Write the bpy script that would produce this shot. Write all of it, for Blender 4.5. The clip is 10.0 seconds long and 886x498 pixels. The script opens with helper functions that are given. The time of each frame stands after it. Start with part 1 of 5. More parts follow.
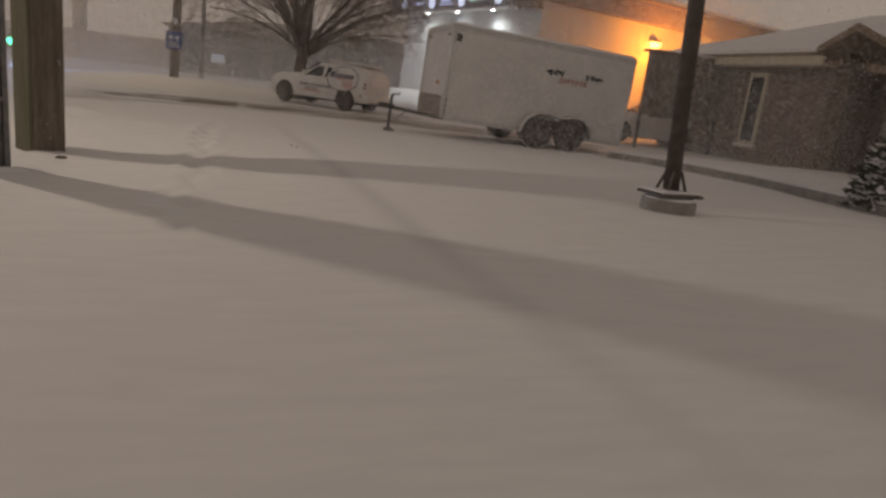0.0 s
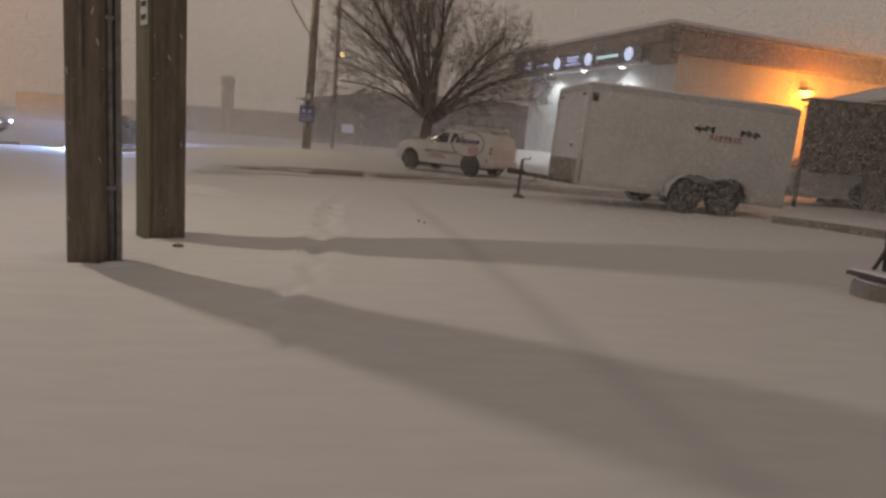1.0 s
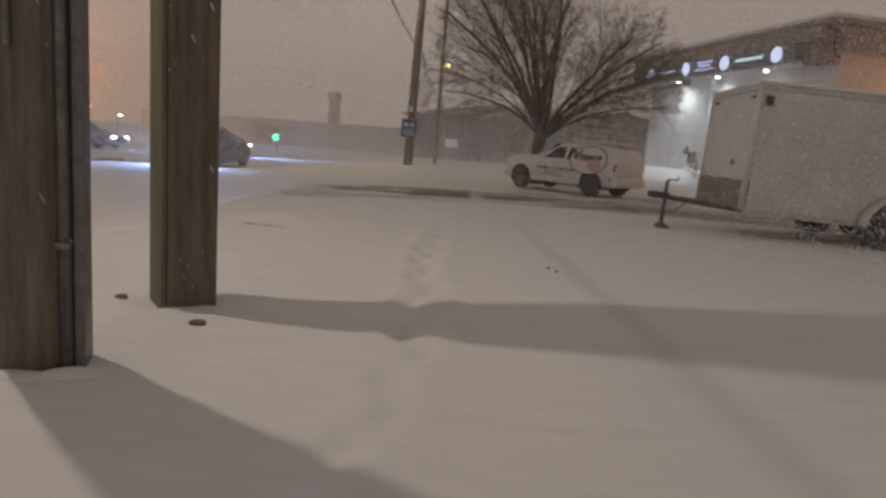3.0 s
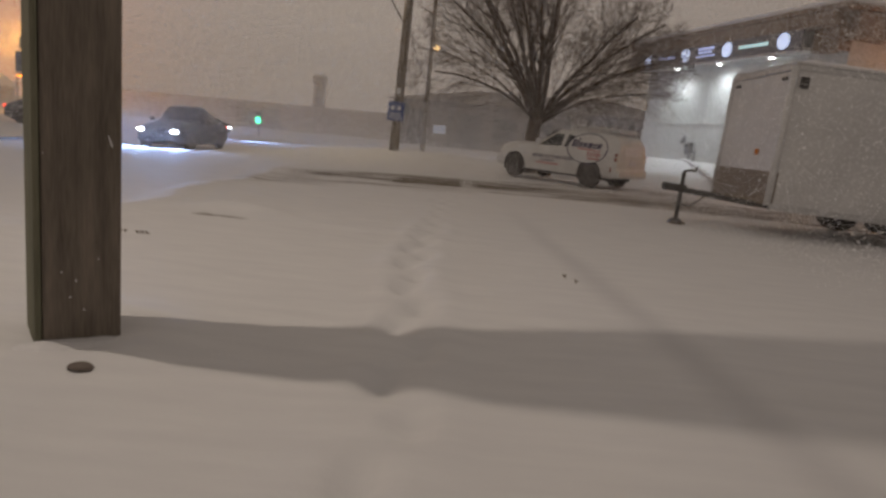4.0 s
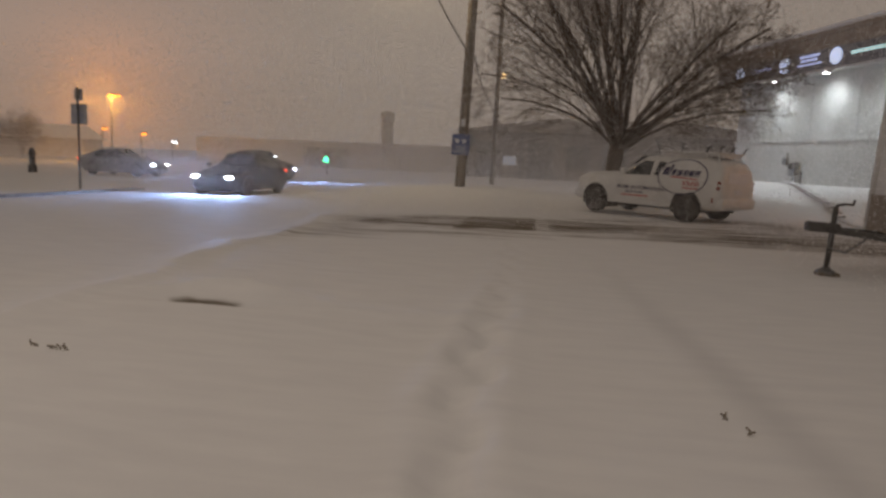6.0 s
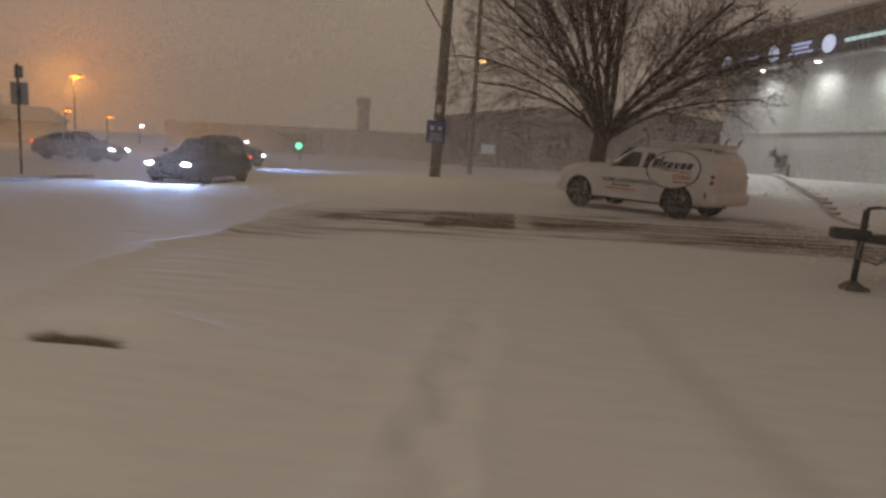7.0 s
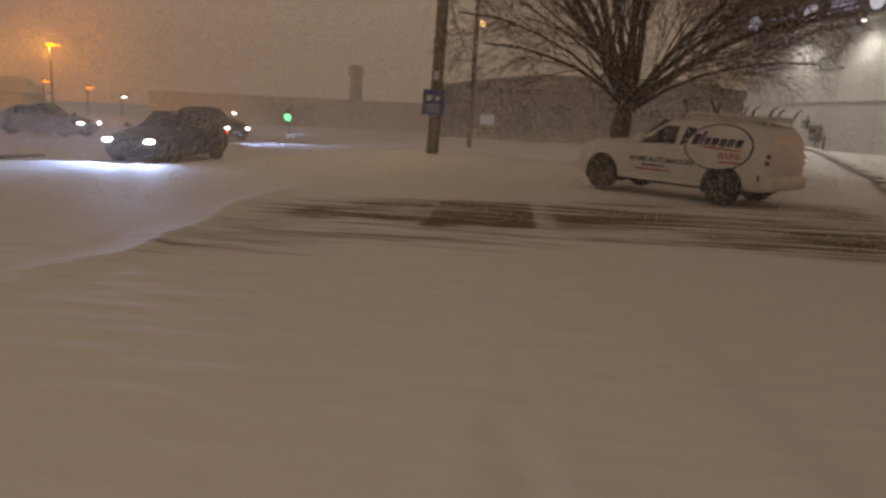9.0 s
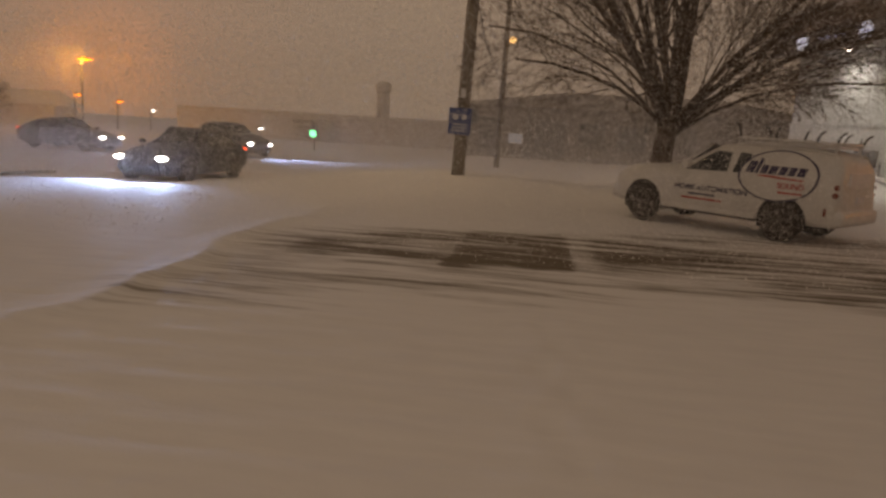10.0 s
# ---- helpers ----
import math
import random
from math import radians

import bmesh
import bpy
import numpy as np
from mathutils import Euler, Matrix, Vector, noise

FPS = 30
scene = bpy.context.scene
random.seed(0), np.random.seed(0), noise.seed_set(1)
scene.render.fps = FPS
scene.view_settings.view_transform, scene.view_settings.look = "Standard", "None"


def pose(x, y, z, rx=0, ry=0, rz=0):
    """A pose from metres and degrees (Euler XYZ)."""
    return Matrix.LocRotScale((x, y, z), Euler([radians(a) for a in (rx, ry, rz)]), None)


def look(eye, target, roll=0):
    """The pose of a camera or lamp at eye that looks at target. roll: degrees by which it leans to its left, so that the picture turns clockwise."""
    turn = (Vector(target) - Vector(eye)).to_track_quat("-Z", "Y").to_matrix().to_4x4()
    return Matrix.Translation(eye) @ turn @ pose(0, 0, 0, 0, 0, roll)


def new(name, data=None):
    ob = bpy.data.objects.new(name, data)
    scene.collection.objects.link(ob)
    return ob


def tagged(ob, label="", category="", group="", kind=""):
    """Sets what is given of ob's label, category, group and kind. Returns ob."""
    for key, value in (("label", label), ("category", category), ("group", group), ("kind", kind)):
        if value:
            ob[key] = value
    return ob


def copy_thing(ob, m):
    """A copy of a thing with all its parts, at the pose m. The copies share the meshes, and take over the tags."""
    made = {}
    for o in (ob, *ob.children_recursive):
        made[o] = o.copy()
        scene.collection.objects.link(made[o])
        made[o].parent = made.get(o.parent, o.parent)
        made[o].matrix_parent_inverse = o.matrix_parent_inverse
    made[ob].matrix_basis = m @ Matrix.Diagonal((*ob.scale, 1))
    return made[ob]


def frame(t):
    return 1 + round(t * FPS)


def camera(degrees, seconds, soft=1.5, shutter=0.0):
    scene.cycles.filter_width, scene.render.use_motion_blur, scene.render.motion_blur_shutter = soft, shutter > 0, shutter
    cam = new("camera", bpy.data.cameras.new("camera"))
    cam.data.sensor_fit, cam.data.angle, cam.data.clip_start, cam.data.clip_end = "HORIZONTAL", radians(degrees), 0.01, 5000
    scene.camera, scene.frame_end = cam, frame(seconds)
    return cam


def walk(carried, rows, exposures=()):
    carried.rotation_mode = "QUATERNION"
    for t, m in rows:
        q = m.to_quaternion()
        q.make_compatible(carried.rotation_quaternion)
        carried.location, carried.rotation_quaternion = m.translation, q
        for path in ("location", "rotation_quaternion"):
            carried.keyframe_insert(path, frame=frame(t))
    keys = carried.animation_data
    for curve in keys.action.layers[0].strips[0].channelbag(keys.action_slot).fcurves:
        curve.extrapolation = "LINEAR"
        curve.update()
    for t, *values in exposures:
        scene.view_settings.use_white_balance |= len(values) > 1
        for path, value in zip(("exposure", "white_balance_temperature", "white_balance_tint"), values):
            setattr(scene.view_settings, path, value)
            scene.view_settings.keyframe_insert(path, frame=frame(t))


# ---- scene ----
cam = camera(68.0, 10.0, soft=2.8)
PATH = [
    (0, (0.406, 0.917, 0.959), (0.993, 2.77, 0.488), 6.8),
    (0.5, (0.449, 1.412, 0.973), (0.726, 3.341, 0.522), 5.3),
    (1, (0.412, 1.919, 1.012), (0.633, 3.879, 0.681), 4.4),
    (1.5, (0.425, 2.396, 1.045), (0.419, 4.384, 0.823), 3.9),
    (2, (0.446, 2.95, 1.036), (0.393, 4.932, 0.773), 4.0),
    (2.5, (0.384, 3.478, 1.046), (0.283, 5.453, 0.745), 3.8),
    (4, (0.179, 5.114, 0.942), (0.141, 7.084, 0.597), 5.2),
    (4.5, (0.224, 5.602, 0.966), (0.188, 7.563, 0.579), 5.3),
    (5, (0.174, 6.063, 1.0), (0.001, 8.033, 0.699), 3.7),
    (5.5, (0.152, 6.506, 1.015), (-0.134, 8.467, 0.75), 2.0),
    (7, (0.118, 8.109, 1.051), (-0.083, 10.076, 0.75), 3.1),
    (7.5, (0.098, 8.664, 1.105), (-0.07, 10.627, 0.761), 2.0),
    (8, (0.095, 9.144, 1.099), (-0.057, 11.101, 0.717), 3.3),
    (8.5, (0.004, 9.61, 1.084), (-0.143, 11.558, 0.655), 4.0),
    (9, (-0.164, 10.08, 1.127), (-0.349, 12.033, 0.738), 2.8),
    (9.5, (-0.185, 10.594, 1.164), (-0.372, 12.553, 0.808), 2.7),
    (10, (-0.258, 11.067, 1.191), (-0.522, 13.019, 0.847), 3.5),
]
# white-balance and brightness drift of the phone along the walk
EXPOSURES = [(0.0, 0.24, 6700, 11), (2.7, 0.25, 6550, 10), (4.6, 0.2, 6500, 10), (5.7, 0.08, 6600, 10), (6.8, -0.02, 7000, 11), (7.3, -0.22, 7500, 13), (8.0, -0.42, 8300, 16), (8.6, -0.42, 8500, 17), (9.0, -0.28, 8500, 17), (10.0, -0.18, 8800, 18)]
# one unit of the plan below is 1.19 m: the whole place, path and lamps are brought to true size by it
PLAN = 1.19
walk(cam, [(t, look(PLAN * Vector(eye), PLAN * Vector(target), roll)) for t, eye, target, roll in PATH], EXPOSURES)

# ---- world: snow-filled night sky lit by the town ----
world = bpy.data.worlds.new("night_sky")
scene.world = world
world.use_nodes = True
wt = world.node_tree
wt.nodes.clear()
w_out = wt.nodes.new("ShaderNodeOutputWorld")
w_bg = wt.nodes.new("ShaderNodeBackground")
w_co = wt.nodes.new("ShaderNodeTexCoord")
w_sep = wt.nodes.new("ShaderNodeSeparateXYZ")
w_ramp = wt.nodes.new("ShaderNodeValToRGB")
wt.links.new(w_co.outputs["Generated"], w_sep.inputs[0])
wt.links.new(w_sep.outputs["Z"], w_ramp.inputs[0])
er = w_ramp.color_ramp.elements
er[0].position, er[0].color = 0.0, (0.245, 0.20, 0.166, 1)
er[1].position, er[1].color = 0.8, (0.162, 0.138, 0.121, 1)
em = er.new(0.14)
em.color = (0.262, 0.217, 0.186, 1)
em = er.new(0.38)
em.color = (0.228, 0.192, 0.167, 1)


def sky_glow(direction, width, colour):
    """A soft glow of lamp-lit snowfall round a direction."""
    d = Vector(direction).normalized()
    dot = wt.nodes.new("ShaderNodeVectorMath")
    dot.operation = "DOT_PRODUCT"
    dot.inputs[1].default_value = d
    wt.links.new(w_co.outputs["Generated"], dot.inputs[0])
    mx = wt.nodes.new("ShaderNodeMath")
    mx.operation = "MAXIMUM"
    mx.inputs[1].default_value = 0.0
    wt.links.new(dot.outputs["Value"], mx.inputs[0])
    mr = wt.nodes.new("ShaderNodeMath")
    mr.operation = "POWER"
    mr.inputs[1].default_value = width
    wt.links.new(mx.outputs[0], mr.inputs[0])
    sc = wt.nodes.new("ShaderNodeVectorMath")
    sc.operation = "SCALE"
    sc.inputs[0].default_value = colour
    wt.links.new(mr.outputs[0], sc.inputs["Scale"])
    return sc.outputs[0]


w_sum = w_ramp.outputs["Color"]
for g in (((-36, 52, 3.0), 45, (0.085, 0.02, 0.0)), ((-36, 52, 4.0), 420, (0.26, 0.075, 0.0)), ((-4.0, 19.5, 7.0), 260, (0.26, 0.20, 0.10))):
    ad = wt.nodes.new("ShaderNodeVectorMath")
    wt.links.new(w_sum, ad.inputs[0])
    wt.links.new(sky_glow(*g), ad.inputs[1])
    w_sum = ad.outputs[0]
wt.links.new(w_sum, w_bg.inputs["Color"])
w_bg.inputs["Strength"].default_value = 1.0
wt.links.new(w_bg.outputs[0], w_out.inputs[0])


def lamp(name, kind, place, energy, colour, size=0.1, target=None, angle=60, blend=0.6):
    d = bpy.data.lights.new(name, kind)
    d.energy, d.color = energy * PLAN ** 2, colour
    if kind == "SPOT":
        d.spot_size, d.spot_blend = radians(angle), blend
    d.shadow_soft_size = size * PLAN
    ob = new(name, d)
    place = PLAN * Vector(place)
    ob.matrix_world = look(place, PLAN * Vector(target)) if target else Matrix.Translation(place)
    return ob


lamp("yard_light", "POINT", (-2.78, 7.60, 5.6), 228, (1.0, 0.83, 0.68), 0.05)
lamp("wall_pack_light", "POINT", (16.5, 24.8, 3.45), 430, (1.0, 0.28, 0.015), 0.12)
lamp("pole_head_light", "POINT", (-3.6, 26.2, 7.2), 260, (1.0, 0.78, 0.5), 0.2)
lamp("road_sodium_light", "POINT", (-34.3, 57.0, 5.0), 2500, (1.0, 0.42, 0.06), 0.3)


# ---- materials ----
def mat(name):
    m = bpy.data.materials.new(name)
    m.use_nodes = True
    nt = m.node_tree
    return m, nt, nt.nodes["Principled BSDF"]


def mixed(name, c1, c2, scale=6.0, rough=0.6, metal=0.0, bump=0.15, fine=60.0, stretch=(1, 1, 1), random_tint=0.0, low=0.35, high=0.65, coat=0.0):
    """Two colours by noise at two scales, with fine relief."""
    m, nt, b = mat(name)
    N, L = nt.nodes.new, nt.links.new
    co = N("ShaderNodeTexCoord")
    mp = N("ShaderNodeMapping")
    mp.inputs["Scale"].default_value = stretch
    L(co.outputs["Object"], mp.inputs[0])
    n1, n2 = N("ShaderNodeTexNoise"), N("ShaderNodeTexNoise")
    n1.inputs["Scale"].default_value, n2.inputs["Scale"].default_value = scale, fine
    n1.inputs["Detail"].default_value = 5
    L(mp.outputs[0], n1.inputs["Vector"]), L(mp.outputs[0], n2.inputs["Vector"])
    av = N("ShaderNodeMath")
    av.operation = "MULTIPLY_ADD"
    av.inputs[1].default_value = 0.35
    L(n2.outputs["Fac"], av.inputs[0])
    sub = N("ShaderNodeMath")
    sub.operation = "MULTIPLY"
    sub.inputs[1].default_value = 0.65
    L(n1.outputs["Fac"], sub.inputs[0]), L(sub.outputs[0], av.inputs[2])
    rp = N("ShaderNodeValToRGB")
    rp.color_ramp.elements[0].position, rp.color_ramp.elements[0].color = low, (*c1, 1)
    rp.color_ramp.elements[1].position, rp.color_ramp.elements[1].color = high, (*c2, 1)
    L(av.outputs[0], rp.inputs[0])
    out = rp.outputs[0]
    if random_tint:
        oi, hs, mr = N("ShaderNodeObjectInfo"), N("ShaderNodeHueSaturation"), N("ShaderNodeMapRange")
        mr.inputs["To Min"].default_value, mr.inputs["To Max"].default_value = 1 - random_tint, 1 + random_tint
        L(oi.outputs["Random"], mr.inputs["Value"]), L(mr.outputs[0], hs.inputs["Value"]), L(out, hs.inputs["Color"])
        out = hs.outputs[0]
    L(out, b.inputs["Base Color"])
    b.inputs["Roughness"].default_value, b.inputs["Metallic"].default_value = rough, metal
    b.inputs["Coat Weight"].default_value = coat
    if bump:
        bp = N("ShaderNodeBump")
        bp.inputs["Strength"].default_value, bp.inputs["Distance"].default_value = bump, 0.01
        L(av.outputs[0], bp.inputs["Height"]), L(bp.outputs[0], b.inputs["Normal"])
    return m


def glowing(name, colour, strength):
    m, nt, b = mat(name)
    b.inputs["Base Color"].default_value = (*colour, 1)
    b.inputs["Emission Color"].default_value = (*colour, 1)
    b.inputs["Emission Strength"].default_value = strength
    return m


def ground_material():
    """Wind-packed snow, with the asphalt bared by the wind and a grey shadow strip painted in."""
    m, nt, b = mat("wind_packed_snow")
    N, L = nt.nodes.new, nt.links.new

    def math_(op, a, c=None, clamp=False):
        n = N("ShaderNodeMath")
        n.operation, n.use_clamp = op, clamp
        for i, v in enumerate((a, c)):
            if v is None:
                continue
            if isinstance(v, (int, float)):
                n.inputs[i].default_value = v
            else:
                L(v, n.inputs[i])
        return n.outputs[0]

    def band(v, lo, hi, soft):
        """1 between lo and hi, soft at both ends."""
        a, c = N("ShaderNodeMapRange"), N("ShaderNodeMapRange")
        a.interpolation_type = c.interpolation_type = "SMOOTHSTEP"
        a.inputs[1].default_value, a.inputs[2].default_value = lo - soft, lo + soft
        c.inputs[1].default_value, c.inputs[2].default_value = hi + soft, hi - soft
        L(v, a.inputs[0]), L(v, c.inputs[0])
        return math_("MULTIPLY", a.outputs[0], c.outputs[0])

    co = N("ShaderNodeTexCoord")
    sp = N("ShaderNodeSeparateXYZ")
    L(co.outputs["Object"], sp.inputs[0])
    x, y = sp.outputs["X"], sp.outputs["Y"]

    def noise_tex(scale, stretch, detail=5):
        mp, n = N("ShaderNodeMapping"), N("ShaderNodeTexNoise")
        mp.inputs["Scale"].default_value = stretch
        n.inputs["Scale"].default_value, n.inputs["Detail"].default_value = scale, detail
        L(co.outputs["Object"], mp.inputs[0]), L(mp.outputs[0], n.inputs["Vector"])
        return n.outputs["Fac"]

    streak = noise_tex(1.25, (0.32, 4.2, 1), 9)
    swell = noise_tex(1.1, (1.0, 1.3, 1), 3)
    wisps = noise_tex(2.6, (0.6, 6.0, 1), 8)
    blot = noise_tex(0.7, (0.7, 1.0, 1), 4)
    grain = noise_tex(90, (1, 1, 1), 2)
    ripple = noise_tex(3.0, (0.7, 3.0, 1), 5)
    # bare asphalt: a straight-edged slab beside the walk, wind-blown streaks to both sides, a thin fringe before them
    ys = math_("SUBTRACT", y, math_("MULTIPLY", x, 0.40))
    wob = math_("MULTIPLY", math_("SUBTRACT", blot, 0.5), 1.1)
    slab = math_("MULTIPLY", band(math_("ADD", x, math_("MULTIPLY", wisps, 0.3)), -0.98, 0.37, 0.13), band(math_("ADD", ys, math_("MULTIPLY", wob, 2.0)), 16.8, 19.8, 0.7))
    east = math_("MULTIPLY", band(x, 0.2, 9.0, 0.4), band(math_("ADD", math_("ADD", y, math_("MULTIPLY", x, 0.2)), wob), 17.0, 20.2, 0.7))
    west = math_("MULTIPLY", band(math_("ADD", x, math_("MULTIPLY", blot, 1.4)), -2.0, 0.2, 0.7), band(math_("ADD", ys, wob), 17.2, 19.7, 0.8))
    fringe = math_("MULTIPLY", band(x, -3.6, 6.0, 1.2), band(math_("ADD", ys, wob), 15.6, 20.2, 0.9))
    zone = math_("MAXIMUM", math_("MULTIPLY", slab, 0.88), math_("MAXIMUM", math_("MULTIPLY", east, 0.70), math_("MAXIMUM", math_("MULTIPLY", west, 0.76), math_("MULTIPLY", fringe, 0.56))))
    mix_ = math_("ADD", math_("MULTIPLY", streak, 0.5), math_("ADD", math_("MULTIPLY", blot, 0.2), math_("MULTIPLY", wisps, 0.3)))
    bare = math_("MULTIPLY", zone, math_("ADD", 1.0, math_("MULTIPLY", math_("SUBTRACT", mix_, 0.5), 4.6)))
    # shade inside the scooped hollow, painted with the asphalt colour
    hollow_shade = math_("MULTIPLY", band(math_("ADD", x, math_("MULTIPLY", wisps, 0.2)), -2.17, -1.66, 0.16), band(math_("ADD", y, math_("MULTIPLY", wisps, 0.14)), 11.08, 11.26, 0.05))
    bare = math_("ADD", bare, math_("MULTIPLY", hollow_shade, math_("ADD", streak, 0.45)))
    mr = N("ShaderNodeMapRange")
    mr.interpolation_type = "SMOOTHSTEP"
    mr.inputs[1].default_value, mr.inputs[2].default_value = 0.36, 0.92
    L(bare, mr.inputs[0])
    # a cast shadow painted into the snow colour: a straight strip, a little oblique
    off = math_("ADD", x, math_("MULTIPLY", y, 0.075))
    shadow_strip = math_("MULTIPLY", band(off, 1.83, 2.02, 0.11), band(y, 3.0, 12.5, 3.0))
    snow, asph, grey = N("ShaderNodeValToRGB"), N("ShaderNodeValToRGB"), N("ShaderNodeMix")
    snow.color_ramp.elements[0].position, snow.color_ramp.elements[0].color = 0.3, (0.755, 0.755, 0.765, 1)
    snow.color_ramp.elements[1].position, snow.color_ramp.elements[1].color = 0.7, (0.81, 0.81, 0.815, 1)
    asph.color_ramp.elements[0].position, asph.color_ramp.elements[0].color = 0.35, (0.10, 0.082, 0.06, 1)
    asph.color_ramp.elements[1].position, asph.color_ramp.elements[1].color = 0.7, (0.23, 0.19, 0.145, 1)
    L(ripple, snow.inputs[0]), L(grain, asph.inputs[0])
    grey.data_type = "RGBA"
    L(math_("MULTIPLY", shadow_strip, 0.36), grey.inputs[0])
    L(snow.outputs[0], grey.inputs[6])
    grey.inputs[7].default_value = (0.50, 0.50, 0.52, 1)
    mx = N("ShaderNodeMix")
    mx.data_type = "RGBA"
    L(mr.outputs[0], mx.inputs[0]), L(grey.outputs[2], mx.inputs[6]), L(asph.outputs[0], mx.inputs[7])
    L(mx.outputs[2], b.inputs["Base Color"])
    b.inputs["Roughness"].default_value = 0.75
    b.inputs["Specular IOR Level"].default_value = 0.2
    bp = N("ShaderNodeBump")
    bp.inputs["Strength"].default_value, bp.inputs["Distance"].default_value = 0.38, 0.03
    L(math_("ADD", math_("ADD", math_("MULTIPLY", ripple, 0.5), math_("MULTIPLY", swell, 0.8)), math_("MULTIPLY", grain, 0.12)), bp.inputs["Height"])
    L(bp.outputs[0], b.inputs["Normal"])
    return m


M_GROUND = ground_material()
M_SNOW = mixed("settled_snow", (0.72, 0.72, 0.74), (0.84, 0.84, 0.845), 4, 0.8, bump=0.3, fine=40)
M_TIMBER = mixed("weathered_timber", (0.11, 0.093, 0.074), (0.235, 0.198, 0.16), 7, 0.85, bump=0.6, fine=45, stretch=(3, 3, 0.25))
M_TIMBER_GREEN = mixed("greenish_timber", (0.12, 0.12, 0.08), (0.22, 0.21, 0.145), 7, 0.85, bump=0.6, fine=45, stretch=(3, 3, 0.25))
M_POLEWOOD = mixed("grey_pole_wood", (0.13, 0.11, 0.085), (0.25, 0.21, 0.165), 6, 0.85, bump=0.5, fine=40, stretch=(3, 3, 0.2))
M_STEEL = mixed("galvanised_steel", (0.16, 0.16, 0.16), (0.28, 0.28, 0.28), 12, 0.5, 0.7, 0.08)
M_BLACKSTEEL = mixed("black_painted_steel", (0.05, 0.048, 0.046), (0.11, 0.105, 0.1), 14, 0.5, 0.0, 0.1)
M_POST = mixed("dark_painted_lamp_post", (0.06, 0.05, 0.042), (0.12, 0.1, 0.082), 9, 0.6, 0.0, 0.15)
M_TRAILER = mixed("white_trailer_skin", (0.50, 0.50, 0.50), (0.60, 0.60, 0.595), 1.6, 0.42, 0.0, 0.03)
M_TRIM = mixed("aluminium_trim", (0.42, 0.42, 0.42), (0.55, 0.55, 0.55), 9, 0.4, 0.4, 0.03)
M_TREAD = mixed("diamond_plate", (0.15, 0.125, 0.1), (0.25, 0.21, 0.17), 30, 0.6, 0.0, 0.4, 120)
M_VAN = mixed("white_van_paint", (0.60, 0.60, 0.59), (0.72, 0.72, 0.71), 2.2, 0.5, 0.0, 0.02)
M_CARDARK = mixed("dark_blue_car_paint", (0.018, 0.02, 0.026), (0.04, 0.042, 0.05), 3, 0.5, 0.0, 0.02)
M_CARGREY = mixed("snow_dusted_grey_paint", (0.12, 0.12, 0.12), (0.26, 0.26, 0.26), 3, 0.45, 0.0, 0.02)
M_TYRE = mixed("tyre_rubber", (0.045, 0.04, 0.037), (0.11, 0.1, 0.092), 15, 0.9, 0.0, 0.3)
M_RIM = mixed("wheel_rim_metal", (0.07, 0.067, 0.064), (0.17, 0.16, 0.155), 14, 0.45, 0.5, 0.05)
M_WELL = mixed("wheel_well_black", (0.04, 0.037, 0.034), (0.07, 0.065, 0.06), 9, 0.9)
M_GLASS = mixed("dark_window_glass", (0.04, 0.042, 0.045), (0.08, 0.083, 0.086), 3, 0.16, 0.0, 0.0)
M_PLASTIC = mixed("black_plastic", (0.04, 0.038, 0.036), (0.08, 0.076, 0.072), 9, 0.6)
M_RED = mixed("red_vinyl", (0.42, 0.05, 0.04), (0.55, 0.08, 0.06), 9, 0.5, bump=0)
M_FADEDRED = mixed("faded_red_vinyl", (0.30, 0.12, 0.105), (0.40, 0.19, 0.17), 9, 0.5, bump=0)
M_BLUE = mixed("dark_blue_vinyl", (0.035, 0.03, 0.075), (0.06, 0.05, 0.11), 9, 0.5, bump=0)
M_BLACKVINYL = mixed("black_vinyl", (0.02, 0.02, 0.025), (0.04, 0.04, 0.045), 9, 0.5, bump=0)
M_TAIL = mixed("dark_red_lens", (0.22, 0.06, 0.04), (0.30, 0.09, 0.06), 9, 0.2, bump=0)
M_WALL = mixed("painted_metal_wall", (0.52, 0.53, 0.51), (0.64, 0.65, 0.63), 1.2, 0.6, 0.0, 0.05, 30, (1, 1, 0.4))
M_FASCIA = mixed("brown_fascia", (0.17, 0.125, 0.09), (0.27, 0.205, 0.15), 3, 0.7, 0.0, 0.2)
M_SIGNBAND = mixed("grey_sign_panel", (0.10, 0.10, 0.12), (0.15, 0.15, 0.17), 3, 0.5, 0.0, 0.05)
M_BRICK = mixed("dark_brown_brick", (0.20, 0.155, 0.135), (0.30, 0.24, 0.21), 9, 0.85, 0.0, 0.4, 60, random_tint=0.16)
M_MORTAR = mixed("mortar", (0.19, 0.165, 0.15), (0.27, 0.24, 0.215), 20, 0.9, 0.0, 0.3)
M_WHITEWOOD = mixed("cream_painted_wood", (0.50, 0.46, 0.36), (0.62, 0.58, 0.47), 4, 0.6, 0.0, 0.1, 40, (3, 3, 0.5))
M_CONC = mixed("concrete", (0.22, 0.21, 0.195), (0.36, 0.345, 0.32), 5, 0.9, 0.0, 0.4)
M_DOORDARK = mixed("dark_entry_paint", (0.13, 0.105, 0.088), (0.2, 0.165, 0.14), 4, 0.6)
M_BARK = mixed("wet_bark", (0.06, 0.045, 0.034), (0.14, 0.105, 0.08), 9, 0.9, 0.0, 0.7, 50, (2, 2, 0.4))
M_TWIG = mixed("twig_bark", (0.11, 0.085, 0.066), (0.19, 0.15, 0.118), 9, 0.9)
M_LEAF = mixed("dark_conifer", (0.05, 0.055, 0.04), (0.11, 0.12, 0.085), 9, 0.8)
